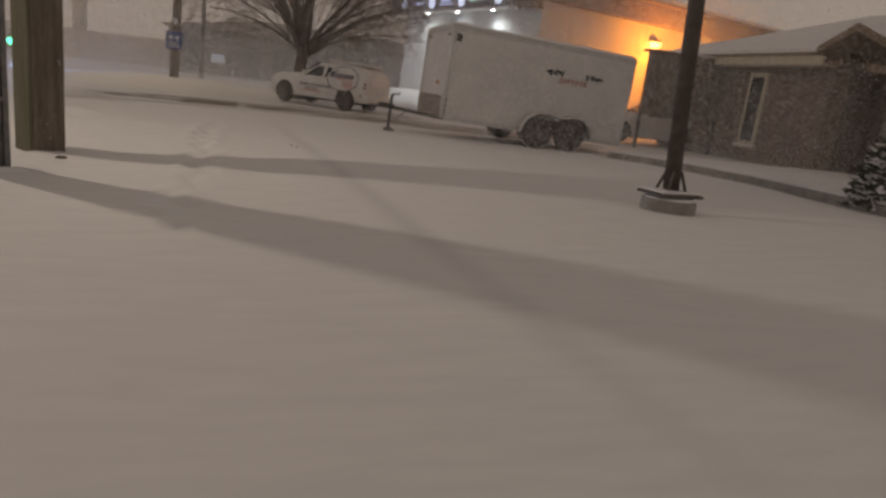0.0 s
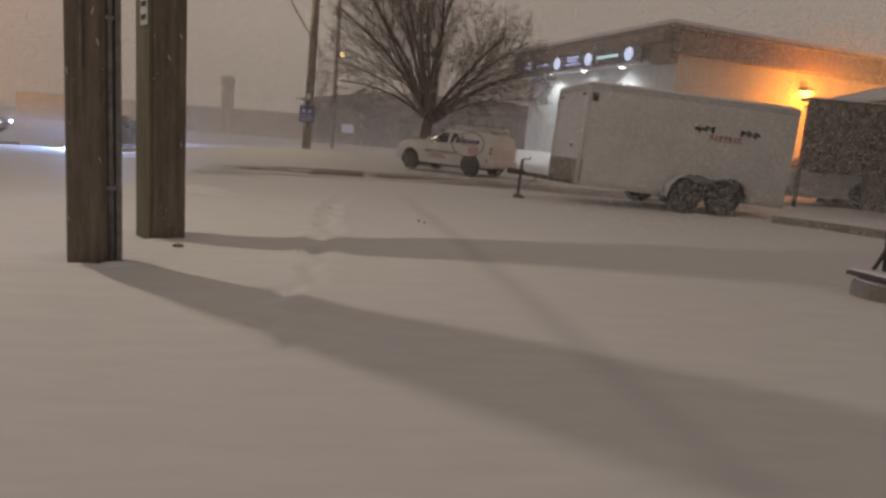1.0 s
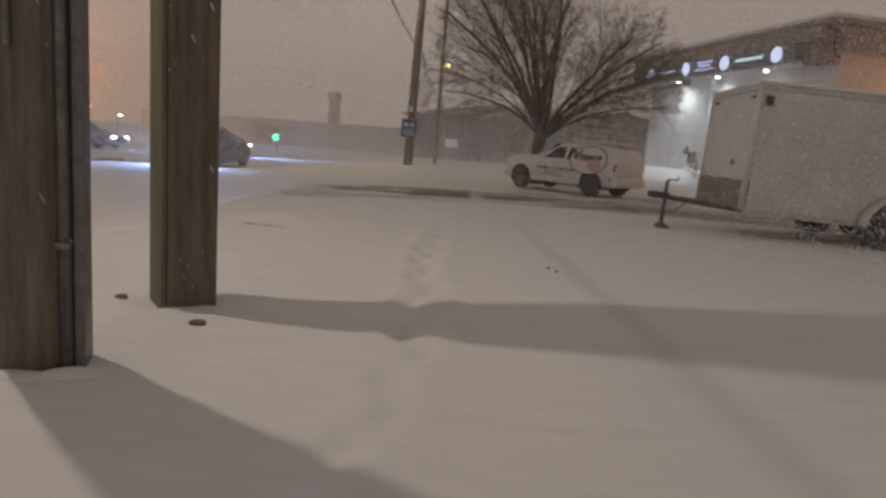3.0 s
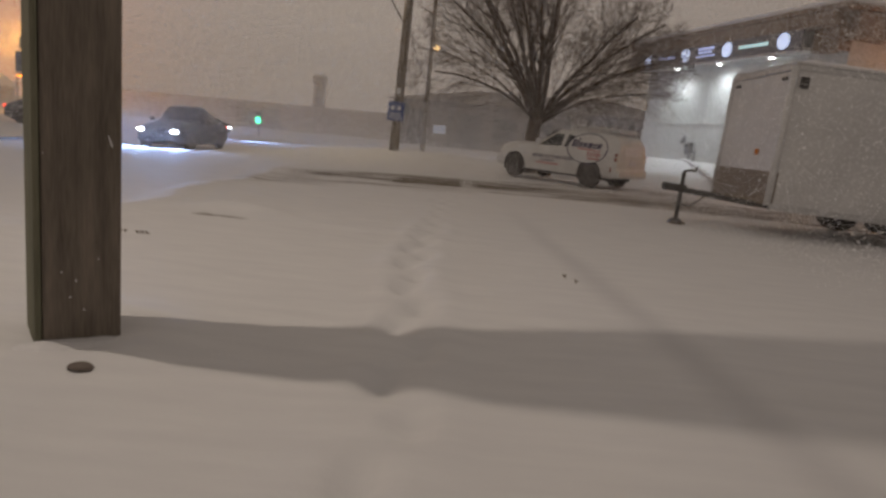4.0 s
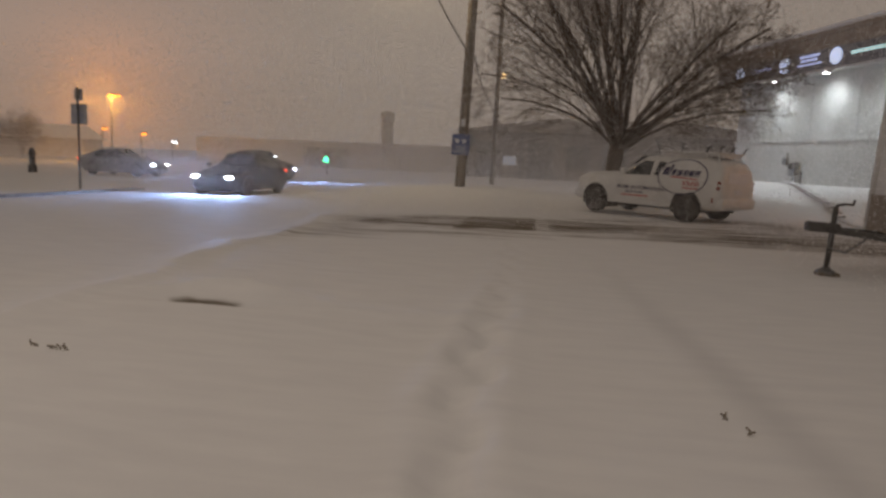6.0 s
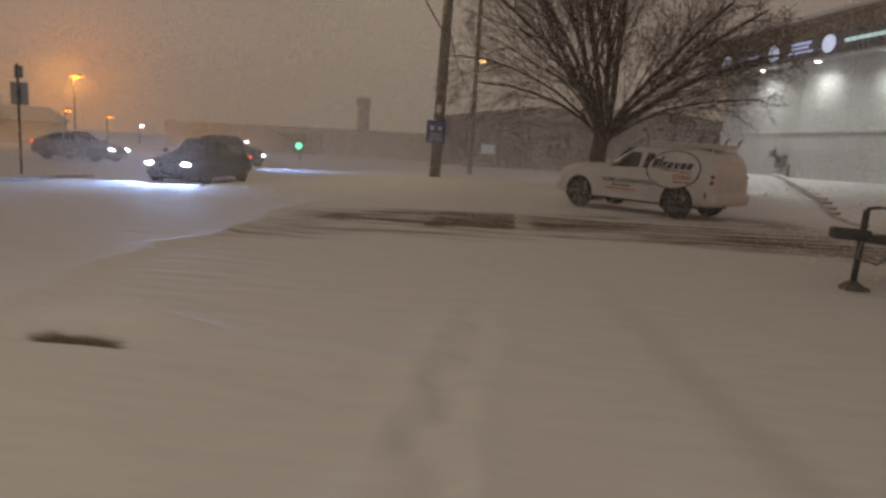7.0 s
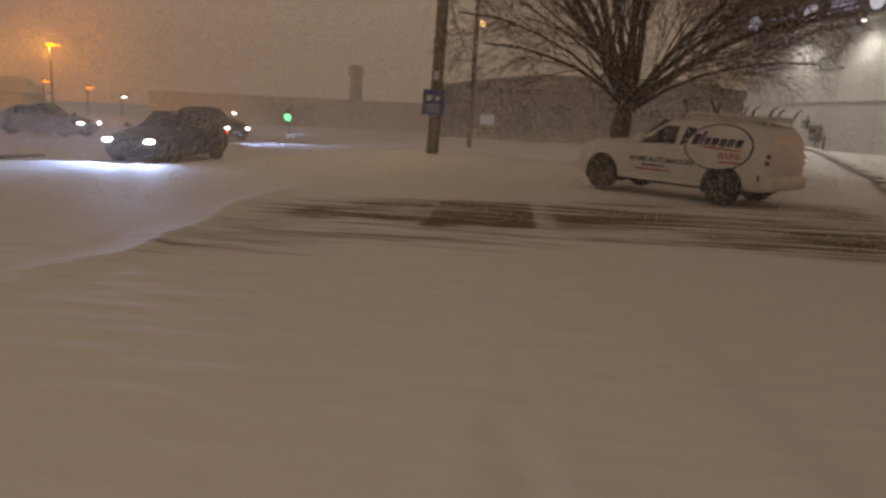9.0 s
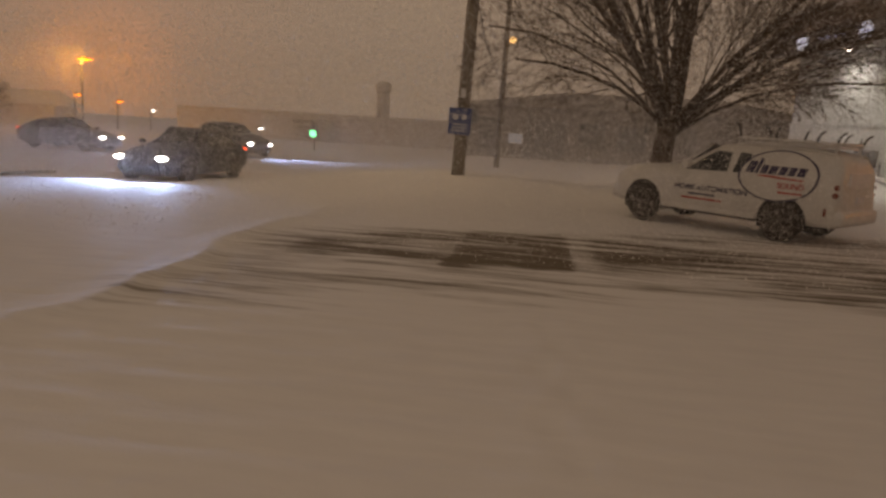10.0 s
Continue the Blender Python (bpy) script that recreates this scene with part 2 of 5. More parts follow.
M_FARWALL = mixed("far_storefront_cladding", (0.17, 0.145, 0.128), (0.25, 0.22, 0.195), 0.5, 0.9)
# distance haze is put into this base colour, paler than the walls themselves
M_FARPALE = mixed("far_haze_paled_wall", (0.46, 0.43, 0.40), (0.60, 0.565, 0.53), 0.5, 0.9)
M_FARDARK = mixed("far_dark_window", (0.05, 0.047, 0.045), (0.09, 0.085, 0.082), 1.0, 0.3)
M_SIGNBLUE = mixed("blue_sign_face", (0.035, 0.06, 0.20), (0.06, 0.10, 0.28), 6, 0.5, bump=0)
M_SIGNWHITE = mixed("white_sign_print", (0.6, 0.62, 0.66), (0.72, 0.73, 0.76), 6, 0.5, bump=0)
M_SIGNGREY = mixed("grey_sign_back", (0.25, 0.26, 0.28), (0.38, 0.39, 0.41), 6, 0.5, 0.3, bump=0)
M_WIRE = mixed("cable_black", (0.015, 0.014, 0.013), (0.03, 0.03, 0.028), 9, 0.7, bump=0)
M_FLAKE, _nt, _b = mat("snowflake_white")
_b.inputs["Base Color"].default_value, _b.inputs["Roughness"].default_value = (0.93, 0.93, 0.935, 1), 0.95
E_ORANGE = glowing("sodium_lamp_lens", (1.0, 0.27, 0.02), 3.6)
E_PACK = glowing("wall_pack_lens", (1.0, 0.46, 0.09), 13)
E_WARM = glowing("warm_lamp_lens", (1.0, 0.62, 0.25), 2.2)
E_WHITE = glowing("white_lamp_lens", (0.85, 0.92, 1.0), 8)
E_HEAD = glowing("headlight_lens", (0.75, 0.86, 1.0), 22)
E_GREEN = glowing("green_signal_lens", (0.05, 1.0, 0.42), 5)
E_REDL = glowing("tail_light_lens", (1.0, 0.08, 0.03), 3)
E_SIGN = glowing("lit_sign_disc", (0.62, 0.72, 1.0), 0.75)
E_SIGNTXT = glowing("lit_sign_bar", (0.48, 0.56, 0.95), 0.6)
E_SIGNTEAL = glowing("lit_sign_bar_teal", (0.55, 0.85, 0.88), 0.7)
E_DOWN = glowing("downlight_lens", (0.93, 0.97, 1.0), 16)
E_FARWIN = glowing("far_lit_window", (0.62, 0.70, 0.85), 0.14)


# ---- building helpers ----
def finish(bm, name, material, parent=None, label="", smooth=False):
    me = bpy.data.meshes.new(name)
    bmesh.ops.recalc_face_normals(bm, faces=bm.faces)
    bm.to_mesh(me)
    bm.free()
    if smooth:
        for p in me.polygons:
            p.use_smooth = True
    me.materials.append(material)
    ob = new(name, me)
    if parent:
        ob.parent = parent
    if label:
        ob["label"] = label
    return ob


def part(name, bm, material, parent, label="", smooth=False):
    return finish(bm, name, material, parent, label, smooth)


def thing(name, m, label, category, group="", kind=""):
    ob = new(name)
    ob.empty_display_size = 0.2
    ob.matrix_world = m
    return tagged(ob, label, category, group, kind)


def box(bm, x0, x1, y0, y1, z0, z1, bevel=0.0, m=None):
    r = bmesh.ops.create_cube(bm, size=1.0, matrix=Matrix.Translation(((x0 + x1) / 2, (y0 + y1) / 2, (z0 + z1) / 2)) @ Matrix.Diagonal((x1 - x0, y1 - y0, z1 - z0, 1)))
    if bevel:
        es = list({e for v in r["verts"] for e in v.link_edges})
        r = bmesh.ops.bevel(bm, geom=es, offset=bevel, segments=2, profile=0.5, affect="EDGES")
    if m:
        bmesh.ops.transform(bm, matrix=m, verts=list({v for v in r["verts"]}))
    return bm


def B(*a, **k):
    return box(bmesh.new(), *a, **k)


def rod(bm, p0, p1, r0, r1=None, seg=8, caps=True):
    """A straight tapered rod."""
    p0, p1 = Vector(p0), Vector(p1)
    r1 = r0 if r1 is None else r1
    d = (p1 - p0).normalized()
    a = d.orthogonal().normalized()
    c = d.cross(a)
    rings = []
    for p, r in ((p0, r0), (p1, r1)):
        rings.append([bm.verts.new(p + (a * math.cos(t) + c * math.sin(t)) * r) for t in [2 * math.pi * i / seg for i in range(seg)]])
    for i in range(seg):
        bm.faces.new((rings[0][i], rings[0][(i + 1) % seg], rings[1][(i + 1) % seg], rings[1][i]))
    if caps:
        bm.faces.new(rings[0][::-1])
        bm.faces.new(rings[1])
    return bm


def tube(bm, pts, r0, r1=None, seg=6):
    """A bent rod through points, tapering from r0 to r1."""
    r1 = r0 if r1 is None else r1
    pts = [Vector(p) for p in pts]
    prev, n = None, len(pts)
    for i, p in enumerate(pts):
        d = (pts[min(i + 1, n - 1)] - pts[max(i - 1, 0)]).normalized()
        a = d.orthogonal().normalized() if prev is None else (prev_a - d * prev_a.dot(d)).normalized()
        prev_a, c, r = a, d.cross(a), r0 + (r1 - r0) * i / (n - 1)
        ring = [bm.verts.new(p + (a * math.cos(t) + c * math.sin(t)) * r) for t in [2 * math.pi * j / seg for j in range(seg)]]
        if prev:
            for j in range(seg):
                bm.faces.new((prev[j], prev[(j + 1) % seg], ring[(j + 1) % seg], ring[j]))
        else:
            bm.faces.new(ring[::-1])
        prev = ring
    bm.faces.new(prev)
    return bm


def R(*a, **k):
    return rod(bmesh.new(), *a, **k)


def T(*a, **k):
    return tube(bmesh.new(), *a, **k)


def lathe(bm, profile, seg=20, axis="z", m=None):
    """Turns (radius, height) pairs round an axis."""
    vs = []
    for r, h in profile:
        ring = []
        for i in range(seg):
            t = 2 * math.pi * i / seg
            co = (r * math.cos(t), r * math.sin(t), h) if axis == "z" else (r * math.cos(t), h, r * math.sin(t))
            ring.append(bm.verts.new(m @ Vector(co) if m else co))
        vs.append(ring)
    for a, c in zip(vs, vs[1:]):
        for i in range(seg):
            bm.faces.new((a[i], a[(i + 1) % seg], c[(i + 1) % seg], c[i]))
    bm.faces.new(vs[0])
    bm.faces.new(vs[-1])
    return bm


def LA(*a, **k):
    return lathe(bmesh.new(), *a, **k)


# ---- ground ----
def smooth01(v):
    v = np.clip(v, 0, 1)
    return v * v * (3 - 2 * v)


def spaced(stops):
    out = []
    for (a, b, step) in stops:
        out += list(np.arange(a, b, step))
    return np.array(out)


XS = np.concatenate([-np.geomspace(600, 8.5, 34), spaced([(-8, -4, 0.25), (-4, -2.7, 0.08), (-2.7, -1.3, 0.05), (-1.3, -1, 0.08), (-1, 2, 0.045), (2, 5, 0.1), (5, 12, 0.3)]), np.geomspace(12.2, 600, 36)])
YS = np.concatenate([-np.geomspace(600, 2, 24), spaced([(-1.5, 3, 0.25), (3, 10.8, 0.055), (10.8, 11.8, 0.03), (11.8, 15, 0.055), (15, 24, 0.11), (24, 40, 0.35)]), np.geomspace(40.5, 900, 40)])
random.seed(4)


def trail_x(y):
    """Where the walked trail runs."""
    return -0.01 - 0.12 * float(smooth01(np.array((y - 8.7) / 0.7))) + 0.06 * float(smooth01(np.array((y - 10.4) / 1.5))) + 0.02 * math.sin(2.0 * y)


STEPS = []
fy = 5.0
side = 1
while fy < 15.5:
    STEPS.append((trail_x(fy) + side * 0.06 + random.uniform(-0.03, 0.03), fy, random.uniform(0.75, 1.1) * (1.0 if fy < 11.3 else 0.38)))
    fy += random.uniform(0.30, 0.42)
    side = -side


def height(x, y):
    """The snow's height: drifts, the footprints, banks and the blown ridge."""
    z = 0.018 * np.sin(0.9 * x + 0.35 * y) * np.sin(0.55 * y - 0.3 * x + 1.0) + 0.010 * np.sin(2.1 * x + 1.7 * y + 0.6) * np.sin(1.3 * y)
    z = z * np.clip((60 - np.hypot(x, y - 12)) / 30, 0, 1)
    z = z + 0.32 * np.exp(-(((x + 1.6) / 3.2) ** 2 + ((y - 27.2) / 2.6) ** 2))
    z = z + 0.30 * smooth01((x - 0.5) / 2.5) * smooth01((y - 23.0) / 2.0) * smooth01((40 - y) / 6)
    w = (x - 10.47) * 0.96 + (y - 24.26) * 0.282
    z = z + 0.45 * smooth01((w + 3.2) / 2.8) * smooth01((y - 21.5) / 3.0) * smooth01((46 - y) / 8)
    z = z - 0.30 * smooth01((-4 - x) / 5) * smooth01((y - 17) / 12)
    ridge = x + 3.0 + 0.05 * (y - 12) + 0.10 * np.sin(1.5 * y) + 0.05 * np.sin(4.1 * y)
    z = z + np.where((y > 8) & (y < 24), (0.026 + 0.012 * np.sin(9.0 * y) * np.sin(3.7 * y)) * np.exp(-(ridge / 0.09) ** 2) - 0.03 * smooth01(-ridge / 0.5), 0) * smooth01((y - 8) / 3) * smooth01((24 - y) / 3)
    # the wind-scooped hollow: a cut with a curled lip and a crescent bank behind it
    cut = y - 11.07 - 0.05 * np.sin(3.2 * (x + 2.3))
    z = z - 0.05 * np.exp(-(((x + 1.98) / 0.36) ** 4 + (cut / 0.10) ** 2)) + 0.11 * np.exp(-(((x + 1.94) / 0.52) ** 2 + ((cut - 0.28) / 0.15) ** 2))
    z = z + 0.010 * np.exp(-(((x + 1.95) / 0.6) ** 2 + ((cut + 0.2) / 0.07) ** 2)) + 0.03 * np.exp(-(((x + 0.9) / 0.7) ** 2 + ((cut - 0.12) / 0.14) ** 2))
    # fine wind ripples across the lot
    rip = 0.003 * np.sin(17 * y + 2.2 * np.sin(1.3 * x) + 1.6 * np.sin(2.7 * x + 0.9 * y)) * (0.5 + 0.5 * np.sin(1.1 * x + 0.7 * y)) + 0.0022 * np.sin(29 * y + 3.0 * np.sin(1.9 * x + y))
    z = z + rip * smooth01((y - 9) / 3) * smooth01((19 - y) / 3) * smooth01((5 - np.abs(x + 0.5)) / 2)
    trough = x + 0.01 + 0.12 * smooth01((y - 8.7) / 0.7) - 0.06 * smooth01((y - 10.4) / 1.5)
    z = z + np.where((y > 4) & (y < 18), -0.020 * np.exp(-(trough / 0.09) ** 2) + 0.010 * np.exp(-((trough - 0.2) / 0.08) ** 2) + 0.010 * np.exp(-((trough + 0.2) / 0.08) ** 2), 0) * smooth01((y - 6) / 3) * smooth01((13 - y) / 2)
    for px, py in ((-1.49, 6.605), (-1.37, 7.715)):
        d = np.hypot(x - px, y - py)
        z = z + 0.016 * np.exp(-((d - 0.36) / 0.14) ** 2)
    for sx, sy, s in STEPS:
        m = (np.abs(x - sx) < 0.35) & (np.abs(y - sy) < 0.45)
        if m.any():
            q = ((x - sx) / 0.075) ** 2 + ((y - sy) / 0.15) ** 2
            z = np.where(m, z - 0.075 * s * np.exp(-q) + 0.036 * s * np.exp(-(((x - sx) / 0.16) ** 2 + ((y - sy - 0.05) / 0.26) ** 2)), z)
    return z


def build_ground():
    gx, gy = np.meshgrid(XS, YS)
    gz = height(gx, gy)
    near = (np.abs(gx) < 14) & (gy > 0) & (gy < 30)
    rng = np.random.RandomState(3)
    gz = gz + np.where(near, rng.normal(0, 0.0012, gx.shape), 0)
    ny, nx = gx.shape
    verts = np.stack([gx, gy, gz], -1).reshape(-1, 3)
    i = np.arange(ny * nx).reshape(ny, nx)
    faces = np.stack([i[:-1, :-1], i[:-1, 1:], i[1:, 1:], i[1:, :-1]], -1).reshape(-1, 4)
    me = bpy.data.meshes.new("ground")
    me.from_pydata(verts.tolist(), [], faces.tolist())
    for p in me.polygons:
        p.use_smooth = True
    me.materials.append(M_GROUND)
    return tagged(new("ground", me), "wind-packed snow over a parking lot with bared asphalt streaks", "ground", kind="structure")


build_ground()


def ground_z(x, y):
    return float(height(np.array([float(x)]), np.array([float(y)]))[0])
# ---- the two posts of the yard ----
post_a = thing("round_timber_pole", pose(-1.488, 6.605, 0, 0, 0, 22), "weathered round timber pole with steel conduit rising from snow", "post", "pair of timber posts")
shaft = bmesh.new()
lathe(shaft, [(0.157, -0.1), (0.153, 0.4), (0.149, 2.0), (0.142, 7.5)], 28)
part("shaft", shaft, M_TIMBER, post_a, smooth=True)
part("steel_channel", B(0.138, 0.182, -0.085, 0.09, -0.05, 7.4, bevel=0.008), M_STEEL, post_a, "dull grey steel channel")
part("conduit", R((0.112, -0.122, -0.05), (0.112, -0.122, 7.4), 0.018, seg=10), M_STEEL, post_a, "thin grey conduit", True)
part("conduit", R((-0.052, -0.154, 1.27), (-0.052, -0.150, 7.4), 0.012, seg=8), M_STEEL, post_a, "thin grey conduit", True)
for zz in (0.5, 1.6, 2.9):
    part("conduit_strap", B(0.085, 0.138, -0.143, -0.095, zz, zz + 0.03, bevel=0.004), M_STEEL, post_a)
post_b = thing("square_timber_post", pose(-1.37, 7.715, 0, 0, 0, 39), "weathered square timber post with greenish side board", "post", "pair of timber posts")
part("shaft", B(-0.138, 0.142, -0.142, 0.142, -0.1, 7.5, bevel=0.01), M_TIMBER, post_b)
part("side_board", B(-0.164, -0.1405, -0.146, 0.14, -0.05, 7.4, bevel=0.005), M_TIMBER_GREEN, post_b, "greenish side board")
part("tag_plate", B(-0.172, -0.1645, -0.12, 0.02, 1.72, 1.98, bevel=0.003), M_SIGNWHITE, post_b, "small white plate")
for k in range(2):
    part("tag_mark", B(-0.175, -0.1725, -0.10, 0.0, 1.76 + 0.1 * k, 1.80 + 0.1 * k), M_BLACKVINYL, post_b)
for px, py, s in ((-1.12, 7.32, 0.034), (-1.72, 7.66, 0.028)):
    bm = bmesh.new()
    bmesh.ops.create_icosphere(bm, subdivisions=2, radius=1, matrix=Matrix.Translation((0, 0, s * 0.25)) @ Matrix.Diagonal((s * 1.5, s, s * 0.5, 1)))
    for v in bm.verts:
        v.co += Vector((noise.noise(v.co * 30), noise.noise(v.co * 30 + Vector((9, 0, 0))), 0)) * s * 0.3
    st = finish(bm, "stone", M_DOORDARK, smooth=True)
    st.location = (px, py, ground_z(px, py))
    tagged(st, "small dark stone lying in snow beside post", "stone", "stones by the posts")


def clinging_snow(post, half, seed, rounded):
    """Small flakes and smears of snow stuck to a post's faces."""
    r = random.Random(seed)
    bm = bmesh.new()
    for k in range(30):
        x, z = r.uniform(-half * 0.95, half * 0.95), 3.6 * r.random() ** 0.8 + 0.1
        s, h = r.uniform(0.0015, 0.005), r.choice((0.004, 0.006, 0.01, 0.03))
        bmesh.ops.create_icosphere(bm, subdivisions=1, radius=1, matrix=Matrix.Translation((x, -(math.sqrt(half * half - x * x) if rounded else half) - 0.001, z)) @ Matrix.Rotation(r.uniform(-0.9, 0.3), 4, "Y") @ Matrix.Diagonal((s, 0.002, h, 1)))
    for k in range(9):
        x = r.uniform(-half, half)
        bmesh.ops.create_icosphere(bm, subdivisions=3, radius=1, matrix=Matrix.Translation((x, -half - 0.04, -0.02)) @ Matrix.Diagonal((r.uniform(0.08, 0.16), r.uniform(0.06, 0.12), r.uniform(0.025, 0.05), 1)))
    part("clinging_snow", bm, M_SNOW, post, "thin snow stuck to the timber", True)["kind"] = "stuff"


clinging_snow(post_a, 0.152, 1, True)
clinging_snow(post_b, 0.142, 2, False)


# ---- utility pole with sign and cable ----
up = thing("utility_pole", pose(-2.10, 26.42, ground_z(-2.1, 26.42) - 0.1, 0, 1.6, 0), "leaning grey wooden utility pole on a snow mound", "utility pole")
part("shaft", R((0, 0, 0), (0, 0, 9.5), 0.155, 0.12, seg=14), M_POLEWOOD, up, smooth=True)
sign = part("sign_plate", B(-0.30, 0.22, -0.20, -0.175, 1.02, 1.62, bevel=0.008), M_SIGNBLUE, up, "blue sign plate with white print")
part("print_disc", LA([(0.07, -0.2035), (0.07, -0.2015)], 14, "y", Matrix.Translation((-0.15, 0, 1.42))), M_SIGNWHITE, sign)
part("print_disc", LA([(0.06, -0.2035), (0.06, -0.2015)], 14, "y", Matrix.Translation((0.06, 0, 1.42))), M_SIGNWHITE, sign)
for k in range(3):
    part("print_bar", B(-0.24 + 0.02 * k, 0.16 - 0.02 * k, -0.2035, -0.2015, 1.10 + 0.07 * k, 1.125 + 0.07 * k), M_SIGNWHITE, sign)
part("octagon_back", LA([(0.20, -0.06), (0.20, -0.045)], 8, "y", Matrix.Translation((0.20, 0, 1.45))), M_SIGNGREY, up, "grey octagonal sign back")
part("notice", B(-0.08, 0.04, -0.172, -0.150, 1.85, 2.05, bevel=0.003), M_SIGNWHITE, up, "small pale notice")
part("insulator_bracket", R((0.02, -0.1, 5.0), (0.30, -0.2, 5.05), 0.02), M_STEEL, up)
arm = part("lamp_arm", T([(0, 0, 7.2), (-0.7, 0, 7.5), (-1.5, 0, 7.55)], 0.03), M_STEEL, up, smooth=True)
part("lamp_head", B(-1.95, -1.4, -0.14, 0.14, 7.47, 7.62, bevel=0.04), M_STEEL, up)
part("lamp_lens", B(-1.85, -1.5, -0.1, 0.1, 7.44, 7.466, bevel=0.005), E_WARM, up, "warm glowing lens")
guy = thing("guy_cable", pose(0, 0, 0), "thin black guy cable from pole", "cable")
part("cable", T([(-2.08, 26.3, 4.2), (-2.6, 26.0, 5.0), (-3.3, 25.6, 6.2), (-4.8, 25.0, 9.0)], 0.022, seg=6), M_WIRE, guy)
guy2 = thing("guy_cable", pose(0, 0, 0), "thin black cable between two utility poles", "cable")
part("cable", T([(-2.0, 26.5, 4.6), (-1.9, 29, 3.7), (-1.75, 33, 3.1), (-1.55, 36, 3.0)], 0.016, seg=5), M_WIRE, guy2)
pole2 = thing("utility_pole", pose(-1.9, 37.5, 0, 0, 0.6, 0), "thin distant wooden pole with a warm lamp", "utility pole")
part("shaft", R((0, 0, 0), (0, 0, 10.5), 0.11, 0.09, seg=10), M_POLEWOOD, pole2, smooth=True)
part("lamp_arm", R((0, 0, 4.9), (0.28, -0.5, 4.98), 0.03), M_STEEL, pole2)
part("lamp_globe", LA([(0.02, 0.0), (0.11, 0.04), (0.14, 0.12), (0.10, 0.2), (0.03, 0.24)], 14, "z", Matrix.Translation((0.28, -0.55, 4.72))), E_WARM, pole2, "warm glowing globe", True)


# ---- bare tree ----
def bare_tree():
    rnd = random.Random(11)
    base = (2.03, 24.02)
    t = thing("bare_tree", pose(base[0], base[1], ground_z(*base) - 0.05), "broad leafless street tree with dense twigs in snow", "tree")
    tr = bmesh.new()
    tube(tr, [(0.02, 0, 0), (0, 0, 0.5), (0.0, 0, 1.0), (0.04, 0, 1.45), (0.1, 0, 1.75)], 0.205, 0.175, 14)
    lathe(tr, [(0.31, -0.1), (0.24, 0.08), (0.205, 0.3)], 14)
    part("trunk", tr, M_BARK, t, smooth=True)
    big, twigs = bmesh.new(), bmesh.new()

    def limit(p):
        """The crown's outline: a broad dome, drooping at the sides."""
        r = math.hypot(p.x - 0.15, p.y) / 3.9
        return r < 1 and p.z > 1.45 + 0.30 * r and p.z < 1.6 + 5.6 * math.sqrt(max(0.0, 1 - r * r))

    def grow(p, d, length, rad, level, drift=Vector((0, 0, 0.03))):
        n = 5 if level < 3 else 4
        pts, q, v = [p], p.copy(), d.normalized()
        for i in range(n):
            bend = Vector((rnd.uniform(-1, 1), rnd.uniform(-1, 1), rnd.uniform(-0.7, 0.75))) * (0.12 + 0.045 * level)
            v = (v + bend + (drift if level == 0 else Vector((0, 0, 0.02 if level == 1 else -0.03)))).normalized()
            q = q + v * (length / n)
            pts.append(q.copy())
            if level > 0 and not limit(q):
                break
        if len(pts) < 2:
            return
        tube(big if level < 2 else twigs, pts, rad, rad * (0.4 if level < 2 else 0.45), (9, 7, 5, 3, 3)[level])
        if level >= 4:
            return
        count = (9, 7, 4, 3)[level]
        for k in range(count):
            f = 0.18 + 0.82 * (k + rnd.random()) / count
            i = min(int(f * (len(pts) - 1)), len(pts) - 2)
            a = pts[i].lerp(pts[i + 1], f * (len(pts) - 1) - i) if i + 1 < len(pts) else pts[-1]
            axis = Vector((rnd.uniform(-1, 1), rnd.uniform(-1, 1), rnd.uniform(-1, 1))).cross(v).normalized()
            nd = (Matrix.Rotation(radians(rnd.uniform(20, 50)), 3, axis) @ (pts[i + 1] - pts[i]).normalized())
            nd = (nd + Vector((0, 0, 0.05))).normalized()
            grow(a, nd, length * rnd.uniform(0.42, 0.62) * (1.1 - 0.35 * f), max(rad * (1 - 0.6 * f) * 0.38, 0.0038), level + 1)

    for k in range(15):
        az = 2.39996 * k + 0.4
        low = (k * 0.618) % 1.0
        e = radians(40 + 44 * low)
        out = Vector((math.cos(az), math.sin(az), 0))
        d = out * math.cos(e) + Vector((0, 0, math.sin(e)))
        drift = out * (0.10 * (1 - low)) - Vector((0, 0, 0.05 * (1 - low)))
        grow(Vector((0.1 + 0.08 * math.cos(az), 0.08 * math.sin(az), 1.42 + 0.05 * (k % 7))), d, 3.9 + 1.0 * low, 0.050 + 0.038 * low, 0, drift)
    # low limbs that spread almost level
    for k in range(8):
        az = 2 * math.pi * k / 8 + rnd.uniform(-0.2, 0.2)
        out = Vector((math.cos(az), math.sin(az), 0))
        grow(Vector((0.1 + 0.06 * math.cos(az), 0, 1.38 + 0.04 * (k % 4))), out * 0.80 + Vector((0, 0, rnd.uniform(0.60, 1.05))), rnd.uniform(3.4, 4.1), rnd.uniform(0.032, 0.048), 0, out * 0.13 - Vector((0, 0, rnd.uniform(0.07, 0.15))))
    crown = part("crown", big, M_BARK, t, smooth=True)
    part("fine_twig_mass", twigs, M_TWIG, crown)["kind"] = "stuff"
    return t


street_tree = bare_tree()
for fx, fy_, k in ((-46.0, 61.0, 0.62), (-52.0, 64.0, 0.7)):
    far_tree = copy_thing(street_tree, pose(fx, fy_, -0.3, 0, 0, 40 * fx) @ Matrix.Diagonal((k, k, k, 1)))
    tagged(far_tree, "small leafless tree beyond the road in snowfall", "tree", "trees beyond the road")


